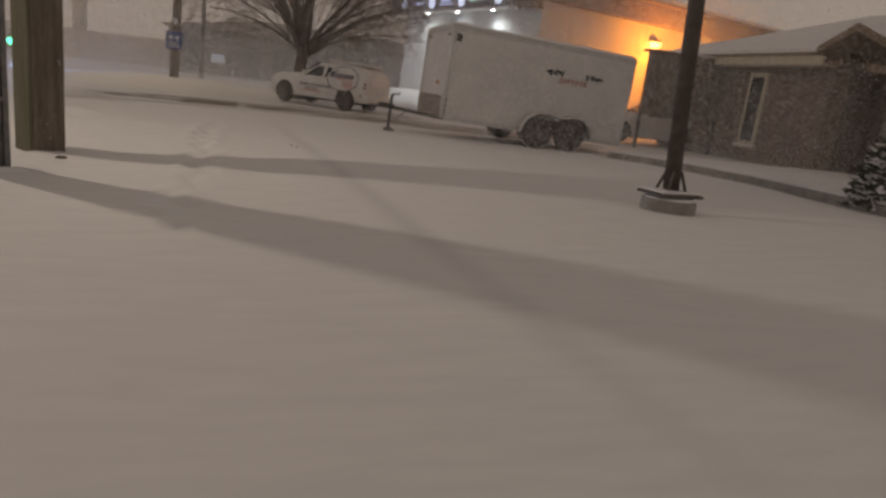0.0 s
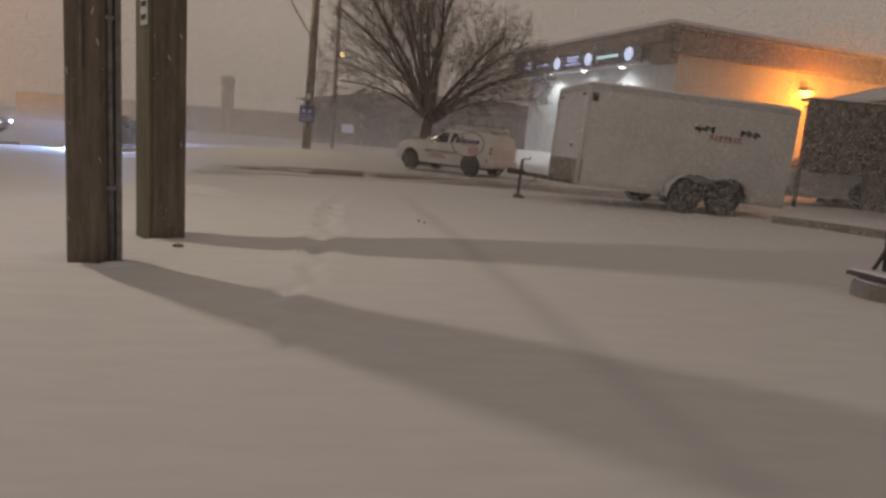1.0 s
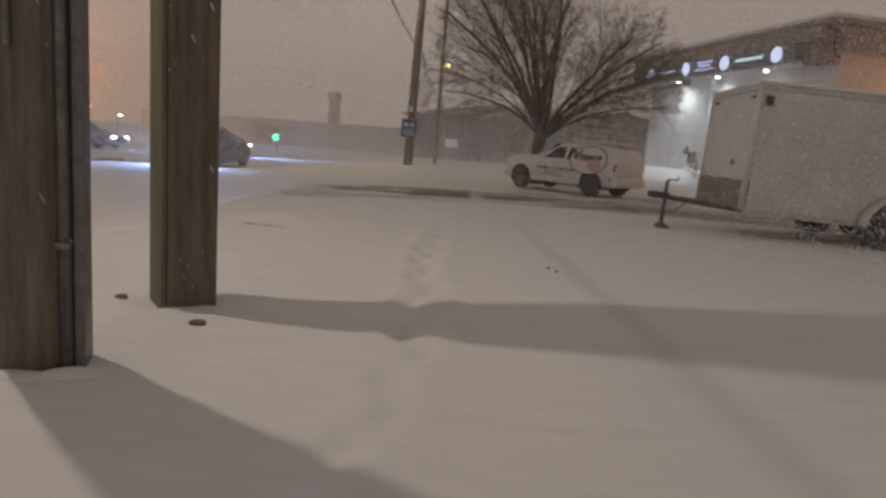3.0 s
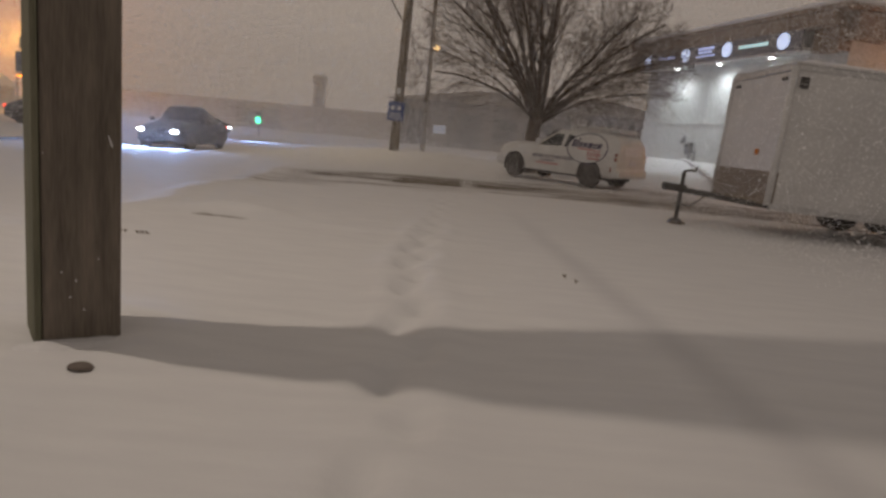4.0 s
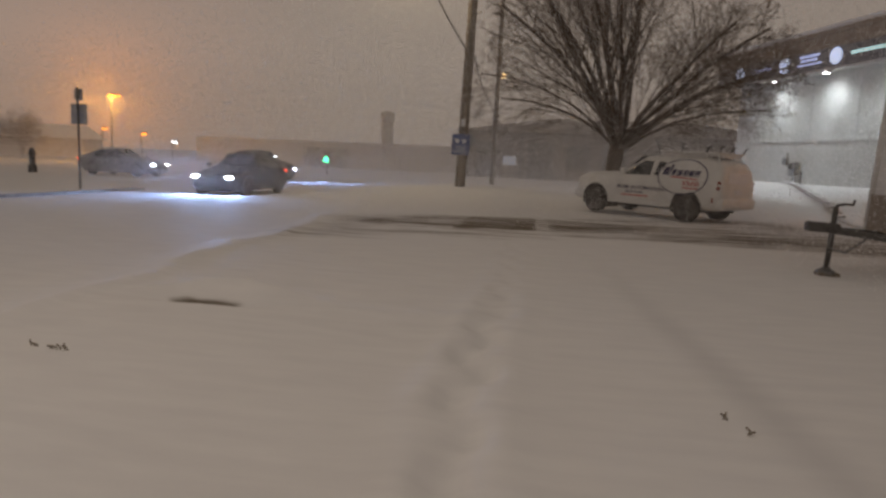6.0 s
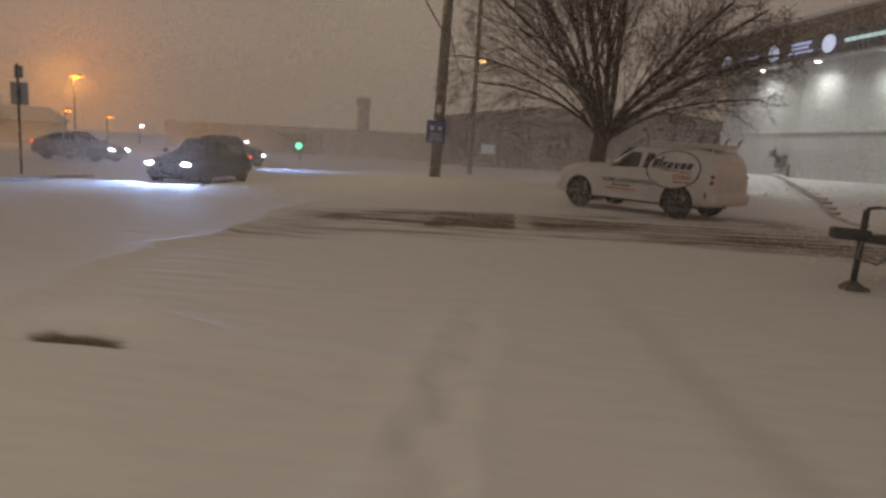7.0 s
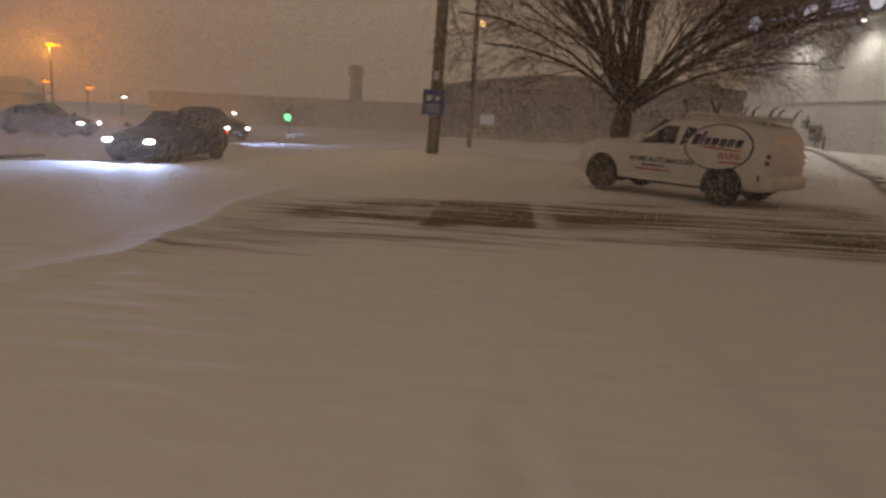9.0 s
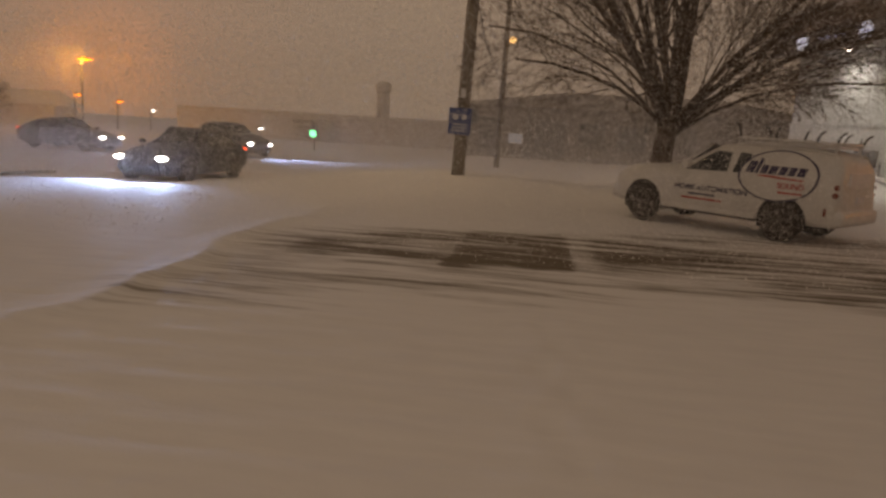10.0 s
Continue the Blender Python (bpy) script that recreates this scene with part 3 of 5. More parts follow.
# ---- vehicles ----
class Shell:
    """A vehicle's body from cross-sections (x, bottom, belt, top, half widths at sill, belt and roof)."""

    def __init__(self, rows):
        self.rows = rows

    def half(self, x):
        r = self.rows
        x = min(max(x, r[0][0]), r[-1][0])
        for a, c in zip(r, r[1:]):
            if x <= c[0]:
                f = (x - a[0]) / (c[0] - a[0])
                _, zb, zm, zt, wb, wm, wt = [p + (q - p) * f for p, q in zip(a, c)]
                break
        h = zt - zm
        return [(0, zb), (wb - 0.08, zb), (wb, zb + 0.09), (wm + 0.01, zb + 0.55 * (zm - zb)), (wm, zm), (wm + (wt - wm) * 0.55, zm + 0.5 * h), (wt, zm + 0.84 * h), (wt - 0.10, zm + 0.96 * h), (wt * 0.5, zt), (0, zt + 0.01)]

    def side(self, x, z):
        pts = self.half(x)[2:7]
        for (w0, z0), (w1, z1) in zip(pts, pts[1:]):
            if z <= z1:
                return w0 + (w1 - w0) * max(0.0, (z - z0) / max(z1 - z0, 1e-4))
        return pts[-1][0]

    def body(self):
        xs = []
        for a, c in zip(self.rows, self.rows[1:]):
            n = max(1, int((c[0] - a[0]) / 0.16))
            xs += [a[0] + (c[0] - a[0]) * i / n for i in range(n)]
        xs.append(self.rows[-1][0])
        bm, prev = bmesh.new(), None
        for x in xs:
            h = self.half(x)
            ring = [bm.verts.new((x, y, z)) for y, z in h] + [bm.verts.new((x, -y, z)) for y, z in h[-2:0:-1]]
            if prev:
                for i in range(len(ring)):
                    bm.faces.new((prev[i], prev[(i + 1) % len(ring)], ring[(i + 1) % len(ring)], ring[i]))
            else:
                bm.faces.new(ring[::-1])
            prev = ring
        bm.faces.new(prev)
        return bm

    def patch(self, outline, s=1, out=0.006, thick=0.004):
        """A thin plate over the side, from an outline of (x, z)."""
        bm = bmesh.new()
        cx, cz = sum(p[0] for p in outline) / len(outline), sum(p[1] for p in outline) / len(outline)
        rings = []
        for f in (1.0, 0.66, 0.33):
            rings.append([bm.verts.new((x, s * (self.side(x, z) + out), z)) for x, z in [(cx + (px - cx) * f, cz + (pz - cz) * f) for px, pz in outline]])
        mid = bm.verts.new((cx, s * (self.side(cx, cz) + out), cz))
        n = len(outline)
        for a, c in zip(rings, rings[1:]):
            for i in range(n):
                bm.faces.new((a[i], a[(i + 1) % n], c[(i + 1) % n], c[i]))
        for i in range(n):
            bm.faces.new((rings[-1][i], rings[-1][(i + 1) % n], mid))
        inner = [bm.verts.new((v.co.x, v.co.y - s * (out + 0.01), v.co.z)) for v in rings[0]]
        for i in range(n):
            bm.faces.new((rings[0][i], inner[i], inner[(i + 1) % n], rings[0][(i + 1) % n]))
        return bm


def outline(pts, n=6):
    """Points along a polygon, evenly between its corners."""
    out = []
    for (a, b), (c, d) in zip(pts, pts[1:] + pts[:1]):
        out += [(a + (c - a) * i / n, b + (d - b) * i / n) for i in range(n)]
    return out


def ring_patch(shell, cx, cz, a, b, width, s=1, out=0.007):
    bm = bmesh.new()
    n, v0, v1 = 48, [], []
    for i in range(n):
        t = 2 * math.pi * i / n
        for k, vs in ((1.0, v0), (1 - width / a, v1)):
            x, z = cx + a * k * math.cos(t), cz + b * k * math.sin(t)
            vs.append(bm.verts.new((x, s * (shell.side(x, z) + out), z)))
    for i in range(n):
        bm.faces.new((v0[i], v0[(i + 1) % n], v1[(i + 1) % n], v1[i]))
    return bm


def wheel(parent, x, y, z, r, width, name="wheel"):
    """A tyre and a spoked rim, axle along y."""
    side = 1 if y > 0 else -1
    w = width / 2
    ty = part(name, LA([(r * 0.62, -w), (r * 0.94, -w), (r, -w * 0.7), (r, w * 0.7), (r * 0.94, w), (r * 0.62, w)], 28, "y", Matrix.Translation((x, y, z))), M_TYRE, parent, smooth=False)
    o = side * (w + 0.002)
    bm = bmesh.new()
    lathe(bm, [(r * 0.62, o - side * 0.05), (r * 0.64, o), (r * 0.55, o), (r * 0.52, o - side * 0.045)], 28, "y", Matrix.Translation((x, y, z)))
    for k in range(5):
        t = 2 * math.pi * k / 5 + 0.3
        rod(bm, (x, y + o - side * 0.012, z), (x + r * 0.58 * math.cos(t), y + o - side * 0.012, z + r * 0.58 * math.sin(t)), 0.03, 0.04, 6)
    lathe(bm, [(0.07, o - side * 0.03), (0.05, o + side * 0.008)], 14, "y", Matrix.Translation((x, y, z)))
    part("rim", bm, M_RIM, ty, "dull metal rim")
    return ty


def arch(shell, x, z, r, s):
    pts = [(x + r * math.cos(t), z + r * math.sin(t)) for t in [math.pi * 1.12 - math.pi * 1.24 * i / 22 for i in range(23)]]
    return shell.patch(pts, s, 0.004)


def text_mesh(body, size):
    cu = bpy.data.curves.new("lettering", "FONT")
    cu.body, cu.size, cu.align_x, cu.align_y, cu.extrude = body, size, "CENTER", "CENTER", 0.0
    cu.offset = 0.025
    ob = bpy.data.objects.new("lettering", cu)
    me = bpy.data.meshes.new_from_object(ob)
    bpy.data.objects.remove(ob)
    bm = bmesh.new()
    bm.from_mesh(me)
    bpy.data.meshes.remove(me)
    return bm


def side_text(shell, body, cx, cz, width, size_z, s=1, shear=0.0):
    """Lettering laid on a vehicle's side, read from outside."""
    bm = text_mesh(body, 1.0)
    xs = [v.co.x for v in bm.verts]
    ys = [v.co.y for v in bm.verts]
    kx, kz = width / (max(xs) - min(xs)), size_z / (max(ys) - min(ys))
    for v in bm.verts:
        x = cx - s * (v.co.x + shear * v.co.y) * kx
        z = cz + (v.co.y - (max(ys) + min(ys)) / 2) * kz
        v.co = Vector((x, s * (shell.side(x, z) + 0.008), z))
    return bm


def bars(shell, x0, x1, z0, z1, s=1, shear=0.0, out=0.008):
    h = (z1 - z0)
    return shell.patch(outline([(x0, z0), (x1, z0), (x1 - shear * h, z1), (x0 - shear * h, z1)], 5), s, out, 0.002)


# white service van
VAN = Shell([(-0.88, 0.42, 0.64, 0.76, 0.68, 0.72, 0.64), (-0.855, 0.36, 0.74, 0.98, 0.80, 0.82, 0.74), (-0.82, 0.34, 0.94, 1.30, 0.84, 0.86, 0.72), (-0.71, 0.33, 1.02, 1.47, 0.86, 0.88, 0.72),
             (-0.35, 0.32, 1.03, 1.56, 0.87, 0.89, 0.72), (0.8, 0.30, 1.03, 1.59, 0.86, 0.885, 0.71), (1.35, 0.30, 1.02, 1.54, 0.86, 0.88, 0.69), (1.72, 0.30, 1.02, 1.33, 0.86, 0.87, 0.67),
             (2.06, 0.30, 0.98, 1.12, 0.87, 0.87, 0.70), (2.6, 0.30, 0.94, 1.10, 0.88, 0.88, 0.68), (3.12, 0.30, 0.90, 1.05, 0.86, 0.86, 0.64), (3.38, 0.32, 0.83, 0.96, 0.82, 0.80, 0.60), (3.50, 0.36, 0.70, 0.80, 0.70, 0.68, 0.54)])
van_yaw = 139.0
van = thing("service_van", pose(3.578, 21.214, 0.0, 0, -1.0, van_yaw) @ Matrix.Diagonal((0.80, 0.83, 0.83, 1)), "snow-dusted white service van with logo and roof rack", "van")
part("body", VAN.body(), M_VAN, van, smooth=True)
for s in (1, -1):
    part("front_window", VAN.patch(outline([(1.90, 1.05), (1.06, 1.07), (1.06, 1.41), (1.36, 1.42), (1.60, 1.28)]), s), M_GLASS, van, "dark side window")
    part("rear_window", VAN.patch(outline([(0.96, 1.07), (0.70, 1.08), (0.70, 1.41), (0.90, 1.42)]), s), M_GLASS, van, "dark side window")
    for x, nm in ((0.0, "rear"), (2.72, "front")):
        part("wheel_arch", arch(VAN, x, 0.36, 0.41, s), M_WELL, van)
        wheel(van, x, s * 0.80, 0.335, 0.335, 0.22)
    part("sill_trim", bars(VAN, 0.45, 2.28, 0.32, 0.40, s, 0, 0.006), M_VAN, van)
    part("mirror", B(1.72, 1.86, min(s * 0.90, s * 1.06), max(s * 0.90, s * 1.06), 1.08, 1.22, bevel=0.03), M_VAN, van)
    for zz in (0.86, 0.98):
        part("tail_light", LA([(0.046, -0.02), (0.046, 0.010), (0.03, 0.018)], 16, "y", Matrix.Translation((-0.79, s * (VAN.side(-0.79, zz) - 0.004), zz))), M_TAIL, van, "round dark red lamp")
    part("side_marker", bars(VAN, -0.70, -0.66, 0.52, 0.64, s), M_TAIL, van)
    part("rain_gutter", T([(1.3, s * 0.60, 1.53), (0.6, s * 0.64, 1.57), (-0.3, s * 0.64, 1.545), (-0.65, s * 0.62, 1.49)], 0.018), M_VAN, van)
    part("headlight", B(3.22, 3.40, min(s * 0.5, s * 0.72), max(s * 0.5, s * 0.72), 0.72, 0.86, bevel=0.04), M_GLASS, van)
    part("door_handle", bars(VAN, 1.02, 1.16, 0.98, 1.005, s, 0, 0.02), M_VAN, van)
part("rear_window", B(-0.865, -0.835, -0.5, 0.5, 0.98, 1.22, bevel=0.008), M_SNOW, van, "snow-plastered rear window")
part("windscreen", B(-0.02, 0.02, -0.60, 0.60, -0.30, 0.30, bevel=0.01, m=pose(1.73, 0, 1.33, 0, -52, 0)), M_GLASS, van)
part("rear_bumper", B(-0.95, -0.70, -0.86, 0.86, 0.36, 0.62, bevel=0.07), M_VAN, van, "white snow-caked bumper")
part("front_bumper", B(3.30, 3.60, -0.74, 0.74, 0.34, 0.58, bevel=0.08), M_VAN, van)
part("plate", B(-0.90, -0.872, -0.17, 0.17, 0.72, 0.84), M_SIGNWHITE, van)
part("underbody", B(-0.4, 3.0, -0.52, 0.52, 0.24, 0.34), M_WELL, van)
LX = 0.165
part("logo_oval", ring_patch(VAN, LX, 1.08, 0.68, 0.43, 0.035), M_BLUE, van, "dark blue oval outline")
part("logo_field", VAN.patch([(LX + 0.64 * math.cos(2 * math.pi * i / 36), 1.08 + 0.40 * math.sin(2 * math.pi * i / 36)) for i in range(36)], 1, 0.0115), M_VAN, van, "white wrapped field")
for k, (a, c, z0, z1) in enumerate(((0.56, 0.42, 1.10, 1.30), (0.40, 0.34, 1.10, 1.36), (0.31, 0.20, 1.10, 1.25), (0.17, 0.03, 1.10, 1.24), (0.0, -0.13, 1.10, 1.24), (-0.16, -0.28, 1.10, 1.24), (-0.31, -0.44, 1.10, 1.24))):
    part("logo_block", bars(VAN, LX + a, LX + c, z0, z1, 1, 0.25, 0.0165), M_BLUE, van, "dark blue logo shape")
part("logo_swoosh", VAN.patch(outline([(LX + 0.36, 1.06), (LX - 0.46, 1.02), (LX - 0.46, 1.045), (LX + 0.2, 1.085)], 6), 1, 0.0165), M_RED, van, "red swoosh")
sound = part("lettering", side_text(VAN, "SOUND", LX - 0.26, 0.93, 0.44, 0.10), M_RED, van, "red lettering SOUND")
for v in sound.data.vertices:
    v.co.y += 0.010
part("logo_bar", bars(VAN, LX - 0.06, LX - 0.46, 0.80, 0.83, 1, 0, 0.0165), M_RED, van)
part("lettering", side_text(VAN, "HOME AUTOMATION", 1.33, 0.735, 1.42, 0.10, 1, 0.12), M_BLUE, van, "dark lettering HOME AUTOMATION")
part("print_bar", bars(VAN, 1.75, 1.22, 0.60, 0.635), M_BLUE, van)
part("print_bar", bars(VAN, 1.88, 1.08, 0.52, 0.55), M_RED, van)
# roof rack with its hooks
rack = thing("roof_rack", van.matrix_world @ pose(0, 0, 0), "white ladder rack with dark hooks on the van roof", "roof rack")
for s in (1, -1):
    part("rail", R((1.05, s * 0.52, 1.68), (-0.62, s * 0.52, 1.66), 0.028), M_VAN, rack)
for x in (0.95, 0.35, -0.25, -0.58):
    part("crossbar", B(x - 0.03, x + 0.03, -0.66, 0.66, 1.655, 1.69, bevel=0.01), M_VAN, rack)
    for s in (1, -1):
        part("foot", R((x, s * 0.55, 1.50), (x, s * 0.55, 1.66), 0.02), M_VAN, rack)
for x, h, d in ((1.02, 0.26, 0.10), (0.40, 0.20, -0.05), (-0.28, 0.17, -0.09), (-0.60, 0.16, -0.09)):
    for s in (1, -1):
        part("hook", T([(x, s * 0.60, 1.68), (x + d * 0.2, s * 0.61, 1.68 + h * 0.4), (x + d * 0.6, s * 0.61, 1.68 + h * 0.8), (x + d * 1.3, s * 0.61, 1.68 + h)], 0.020, 0.016), M_PLASTIC, rack, "dark curved hook")
part("snow_cap", B(-0.6, 1.0, -0.45, 0.45, 1.585, 1.63, bevel=0.02), M_SNOW, van)


def car(name, m, label, paint, rows, axles, r, windows, group="", lights=True, lit=True):
    sh = Shell(rows)
    c = thing(name, m, label, "car", group)
    part("body", sh.body(), paint, c, smooth=True)
    front, back = rows[-1][0], rows[0][0]
    for s in (1, -1):
        for w in windows:
            part("side_window", sh.patch(outline(w), s), M_GLASS, c)
        for x in axles:
            part("wheel_arch", arch(sh, x, r + 0.02, r + 0.07, s), M_WELL, c)
            wheel(c, x, s * (rows[5][4] - 0.09), r, r, 0.22)
        y0, y1 = sorted((s * 0.46, s * 0.76))
        part("headlight", LA([(0.03, 0.10), (0.075, 0.06), (0.08, 0.0), (0.08, -0.1)], 16, "z", Matrix.Translation((front - 0.04, s * 0.60, 0.66)) @ Matrix.Rotation(radians(90), 4, "Y") @ Matrix.Diagonal((0.75, 1.7, 1, 1))), E_HEAD if lit else M_GLASS, c, "bright white headlight" if lit else "")
        part("tail_light", B(back - 0.02, back + 0.16, y0, y1, 0.80, 0.92, bevel=0.03), E_REDL if lit else M_TAIL, c, "glowing red tail light" if lit else "")
        part("mirror", B(axles[1] - 0.85, axles[1] - 0.70, min(s * 0.9, s * 1.05), max(s * 0.9, s * 1.05), 0.98, 1.1, bevel=0.03), paint, c)
    part("underbody", B(back + 0.3, front - 0.3, -0.6, 0.6, 0.17, 0.3), M_WELL, c)
    part("windscreen", B(-0.40, 0.40, -0.56, 0.56, -0.012, 0.012, bevel=0.006, m=pose((rows[5][0] + rows[6][0]) / 2, 0, (rows[5][3] + rows[6][3]) / 2 + 0.03, 0, math.degrees(math.atan2(rows[5][3] - rows[6][3], rows[6][0] - rows[5][0])), 0)), M_GLASS, c)
    part("grille", B(front - 0.10, front + 0.012, -0.42, 0.42, 0.42, 0.66, bevel=0.03), M_PLASTIC, c)
    return c


SEDAN = [(-1.02, 0.42, 0.62, 0.72, 0.6, 0.62, 0.5), (-0.95, 0.30, 0.78, 0.98, 0.78, 0.80, 0.66), (-0.6, 0.26, 0.88, 1.10, 0.88, 0.88, 0.66), (0.1, 0.22, 0.92, 1.38, 0.90, 0.90, 0.60), (0.8, 0.20, 0.93, 1.46, 0.90, 0.91, 0.60), (1.3, 0.20, 0.92, 1.43, 0.90, 0.90, 0.60),
         (1.95, 0.20, 0.90, 1.05, 0.90, 0.90, 0.70), (2.7, 0.22, 0.82, 0.93, 0.90, 0.88, 0.66), (3.3, 0.24, 0.70, 0.80, 0.86, 0.82, 0.60), (3.62, 0.30, 0.58, 0.66, 0.66, 0.62, 0.5)]
SUV = [(-1.0, 0.45, 0.70, 0.82, 0.66, 0.70, 0.6), (-0.92, 0.34, 0.90, 1.20, 0.84, 0.86, 0.72), (-0.7, 0.30, 1.00, 1.55, 0.90, 0.91, 0.68), (-0.2, 0.28, 1.02, 1.66, 0.91, 0.92, 0.68), (0.7, 0.27, 1.02, 1.69, 0.91, 0.92, 0.67), (1.2, 0.27, 1.01, 1.62, 0.91, 0.92, 0.66),
       (1.85, 0.28, 1.00, 1.18, 0.91, 0.91, 0.74), (2.7, 0.30, 0.92, 1.05, 0.91, 0.89, 0.68), (3.25, 0.32, 0.80, 0.92, 0.87, 0.84, 0.62), (3.5, 0.36, 0.66, 0.74, 0.7, 0.66, 0.54)]
SED_WIN = [[(1.78, 0.97), (0.95, 0.98), (0.95, 1.33), (1.28, 1.33)], [(0.88, 0.98), (-0.1, 1.0), (0.12, 1.24), (0.45, 1.32), (0.88, 1.34)]]
SUV_WIN = [[(1.65, 1.08), (0.85, 1.09), (0.85, 1.50), (1.2, 1.50)], [(0.78, 1.09), (-0.05, 1.1), (-0.05, 1.52), (0.78, 1.53)], [(-0.12, 1.12), (-0.62, 1.14), (-0.55, 1.44), (-0.12, 1.5)]]
CAR = Matrix.Scale(1 / PLAN, 4)
sedan = car("dark_sedan", pose(-8.9, 27.6, ground_z(-8.9, 26.5), 0, 0, -91) @ CAR, "dark blue sedan with lit headlights on snowy road", M_CARDARK, SEDAN, (0.0, 2.75), 0.33, SED_WIN, "cars on the road")
suv = car("dark_suv", pose(-14.6, 39.6, ground_z(-14, 40), 0, 0, -30) @ CAR, "dark sport utility car with headlights on, driving through snow", M_CARDARK, SUV, (0.0, 2.68), 0.36, SUV_WIN, "cars on the road")
car3 = car("grey_sedan", pose(-20.0, 35.5, ground_z(-20, 37), 0, 0, -4) @ CAR, "grey snow-dusted sedan with lights on at the road", M_CARGREY, SEDAN, (0.0, 2.75), 0.33, SED_WIN, "cars on the road")
car4 = car("parked_car", pose(13.3, 18.9, 0.05, 0, 0, 176) @ CAR, "white car parked under the dark awning", M_VAN, SEDAN, (0.0, 2.75), 0.33, SED_WIN, lit=False)


def beams(c, energy):
    for s in (1, -1):
        p = c.matrix_world @ Vector((3.72, s * 0.6, 0.68))
        q = c.matrix_world @ Vector((20.0, 4.0 + s * 2.0, 0.45))
        lamp("headlight_beam", "SPOT", p, energy, (0.30, 0.50, 1.0), 0.06, q, 84, 0.9)


beams(sedan, 1000)
beams(suv, 900)


# ---- enclosed cargo trailer ----
trl = thing("cargo_trailer", pose(4.0, 13.5, 0.42, 0, 2.45, 0), "white enclosed tandem-axle cargo trailer with racing-flag decal", "trailer")
L_, W_, H_ = 4.06, 1.86, 1.76
bm = bmesh.new()
box(bm, 0.03, L_, 0.0, W_, 0.0, H_ - 0.05, bevel=0.012)
part("body", bm, M_TRAILER, trl)
bm = bmesh.new()
box(bm, 0.0, L_ + 0.01, -0.012, W_ + 0.012, H_ - 0.10, H_ - 0.02, bevel=0.02)
part("roof_trim", bm, M_TRIM, trl, "pale metal roof trim")
part("roof", B(0.01, L_, -0.005, W_ + 0.005, H_ - 0.02, H_ + 0.02, bevel=0.018), M_TRAILER, trl)
bm = B(0.15, L_ - 0.05, 0.05, W_ - 0.05, H_ + 0.0, H_ + 0.055, bevel=0.025)
bmesh.ops.subdivide_edges(bm, edges=bm.edges[:], cuts=3, use_grid_fill=True)
for v in bm.verts:
    v.co.z += 0.02 * noise.noise(v.co * 2.0)
part("snow_cap", bm, M_SNOW, trl, "thin snow on the roof", True)
for y in (0.0, W_):
    part("corner_post", R((0.035, y + (0.02 if y == 0 else -0.02), 0.0), (0.035, y + (0.02 if y == 0 else -0.02), H_ - 0.03), 0.045, seg=14), M_TRAILER, trl, smooth=True)
    part("bottom_rail", B(0.05, L_, y - 0.018, y + 0.018, -0.05, 0.03, bevel=0.006), M_TRIM, trl)
part("stone_guard", B(0.0, 0.026, 0.05, W_ - 0.05, 0.0, 0.42, bevel=0.004), M_TREAD, trl, "brownish metal tread-plate guard")
part("side_guard", B(0.04, 0.09, -0.010, -0.003, 0.0, 0.42), M_TREAD, trl)
part("marker_lamp", B(0.0, 0.03, 0.55, 0.62, 0.62, 0.70, bevel=0.008), mixed("amber_lens", (0.5, 0.16, 0.03), (0.65, 0.24, 0.05), 9, 0.25, bump=0), trl, "amber marker lamp")
for y in (0.22, W_ - 0.22):
    part("marker_lamp", B(0.0, 0.03, y - 0.06, y + 0.06, H_ - 0.2, H_ - 0.16, bevel=0.008), M_BLACKSTEEL, trl)
vent = part("side_vent", B(0.10, 0.21, -0.03, -0.003, H_ - 0.30, H_ - 0.16, bevel=0.012), M_BLACKSTEEL, trl, "small black side vent")
for k in range(4):
    part("louvre", B(0.11, 0.20, -0.042, -0.031, H_ - 0.285 + 0.03 * k, H_ - 0.27 + 0.03 * k), M_BLACKSTEEL, vent)
for k in range(1, 8):
    part("panel_seam", B(L_ * k / 8 - 0.004, L_ * k / 8 + 0.004, -0.002, -0.0005, 0.03, H_ - 0.10), M_TRAILER, trl)
# decal: checkered flags and red stripes
for s, cx in ((1, 2.46), (-1, 2.96)):
    for i in range(6):
        for j in range(3):
            if (i + j) % 2 == 0:
                x0 = cx - s * 0.055 * i * 1.2
                part("flag_square", B(min(x0, x0 - s * 0.06), max(x0, x0 - s * 0.06), -0.006, -0.003, 1.16 + 0.03 * j + 0.012 * math.sin(i * 1.2), 1.215 + 0.03 * j + 0.012 * math.sin(i * 1.2)), M_BLACKVINYL, trl)
for k in range(7):
    part("decal_block", B(2.39 + 0.09 * k, 2.45 + 0.09 * k, -0.006, -0.003, 1.06, 1.13), M_FADEDRED, trl, "faded red decal shape")
part("decal_stripe", B(2.34, 3.04, -0.006, -0.003, 1.03, 1.045), M_FADEDRED, trl)
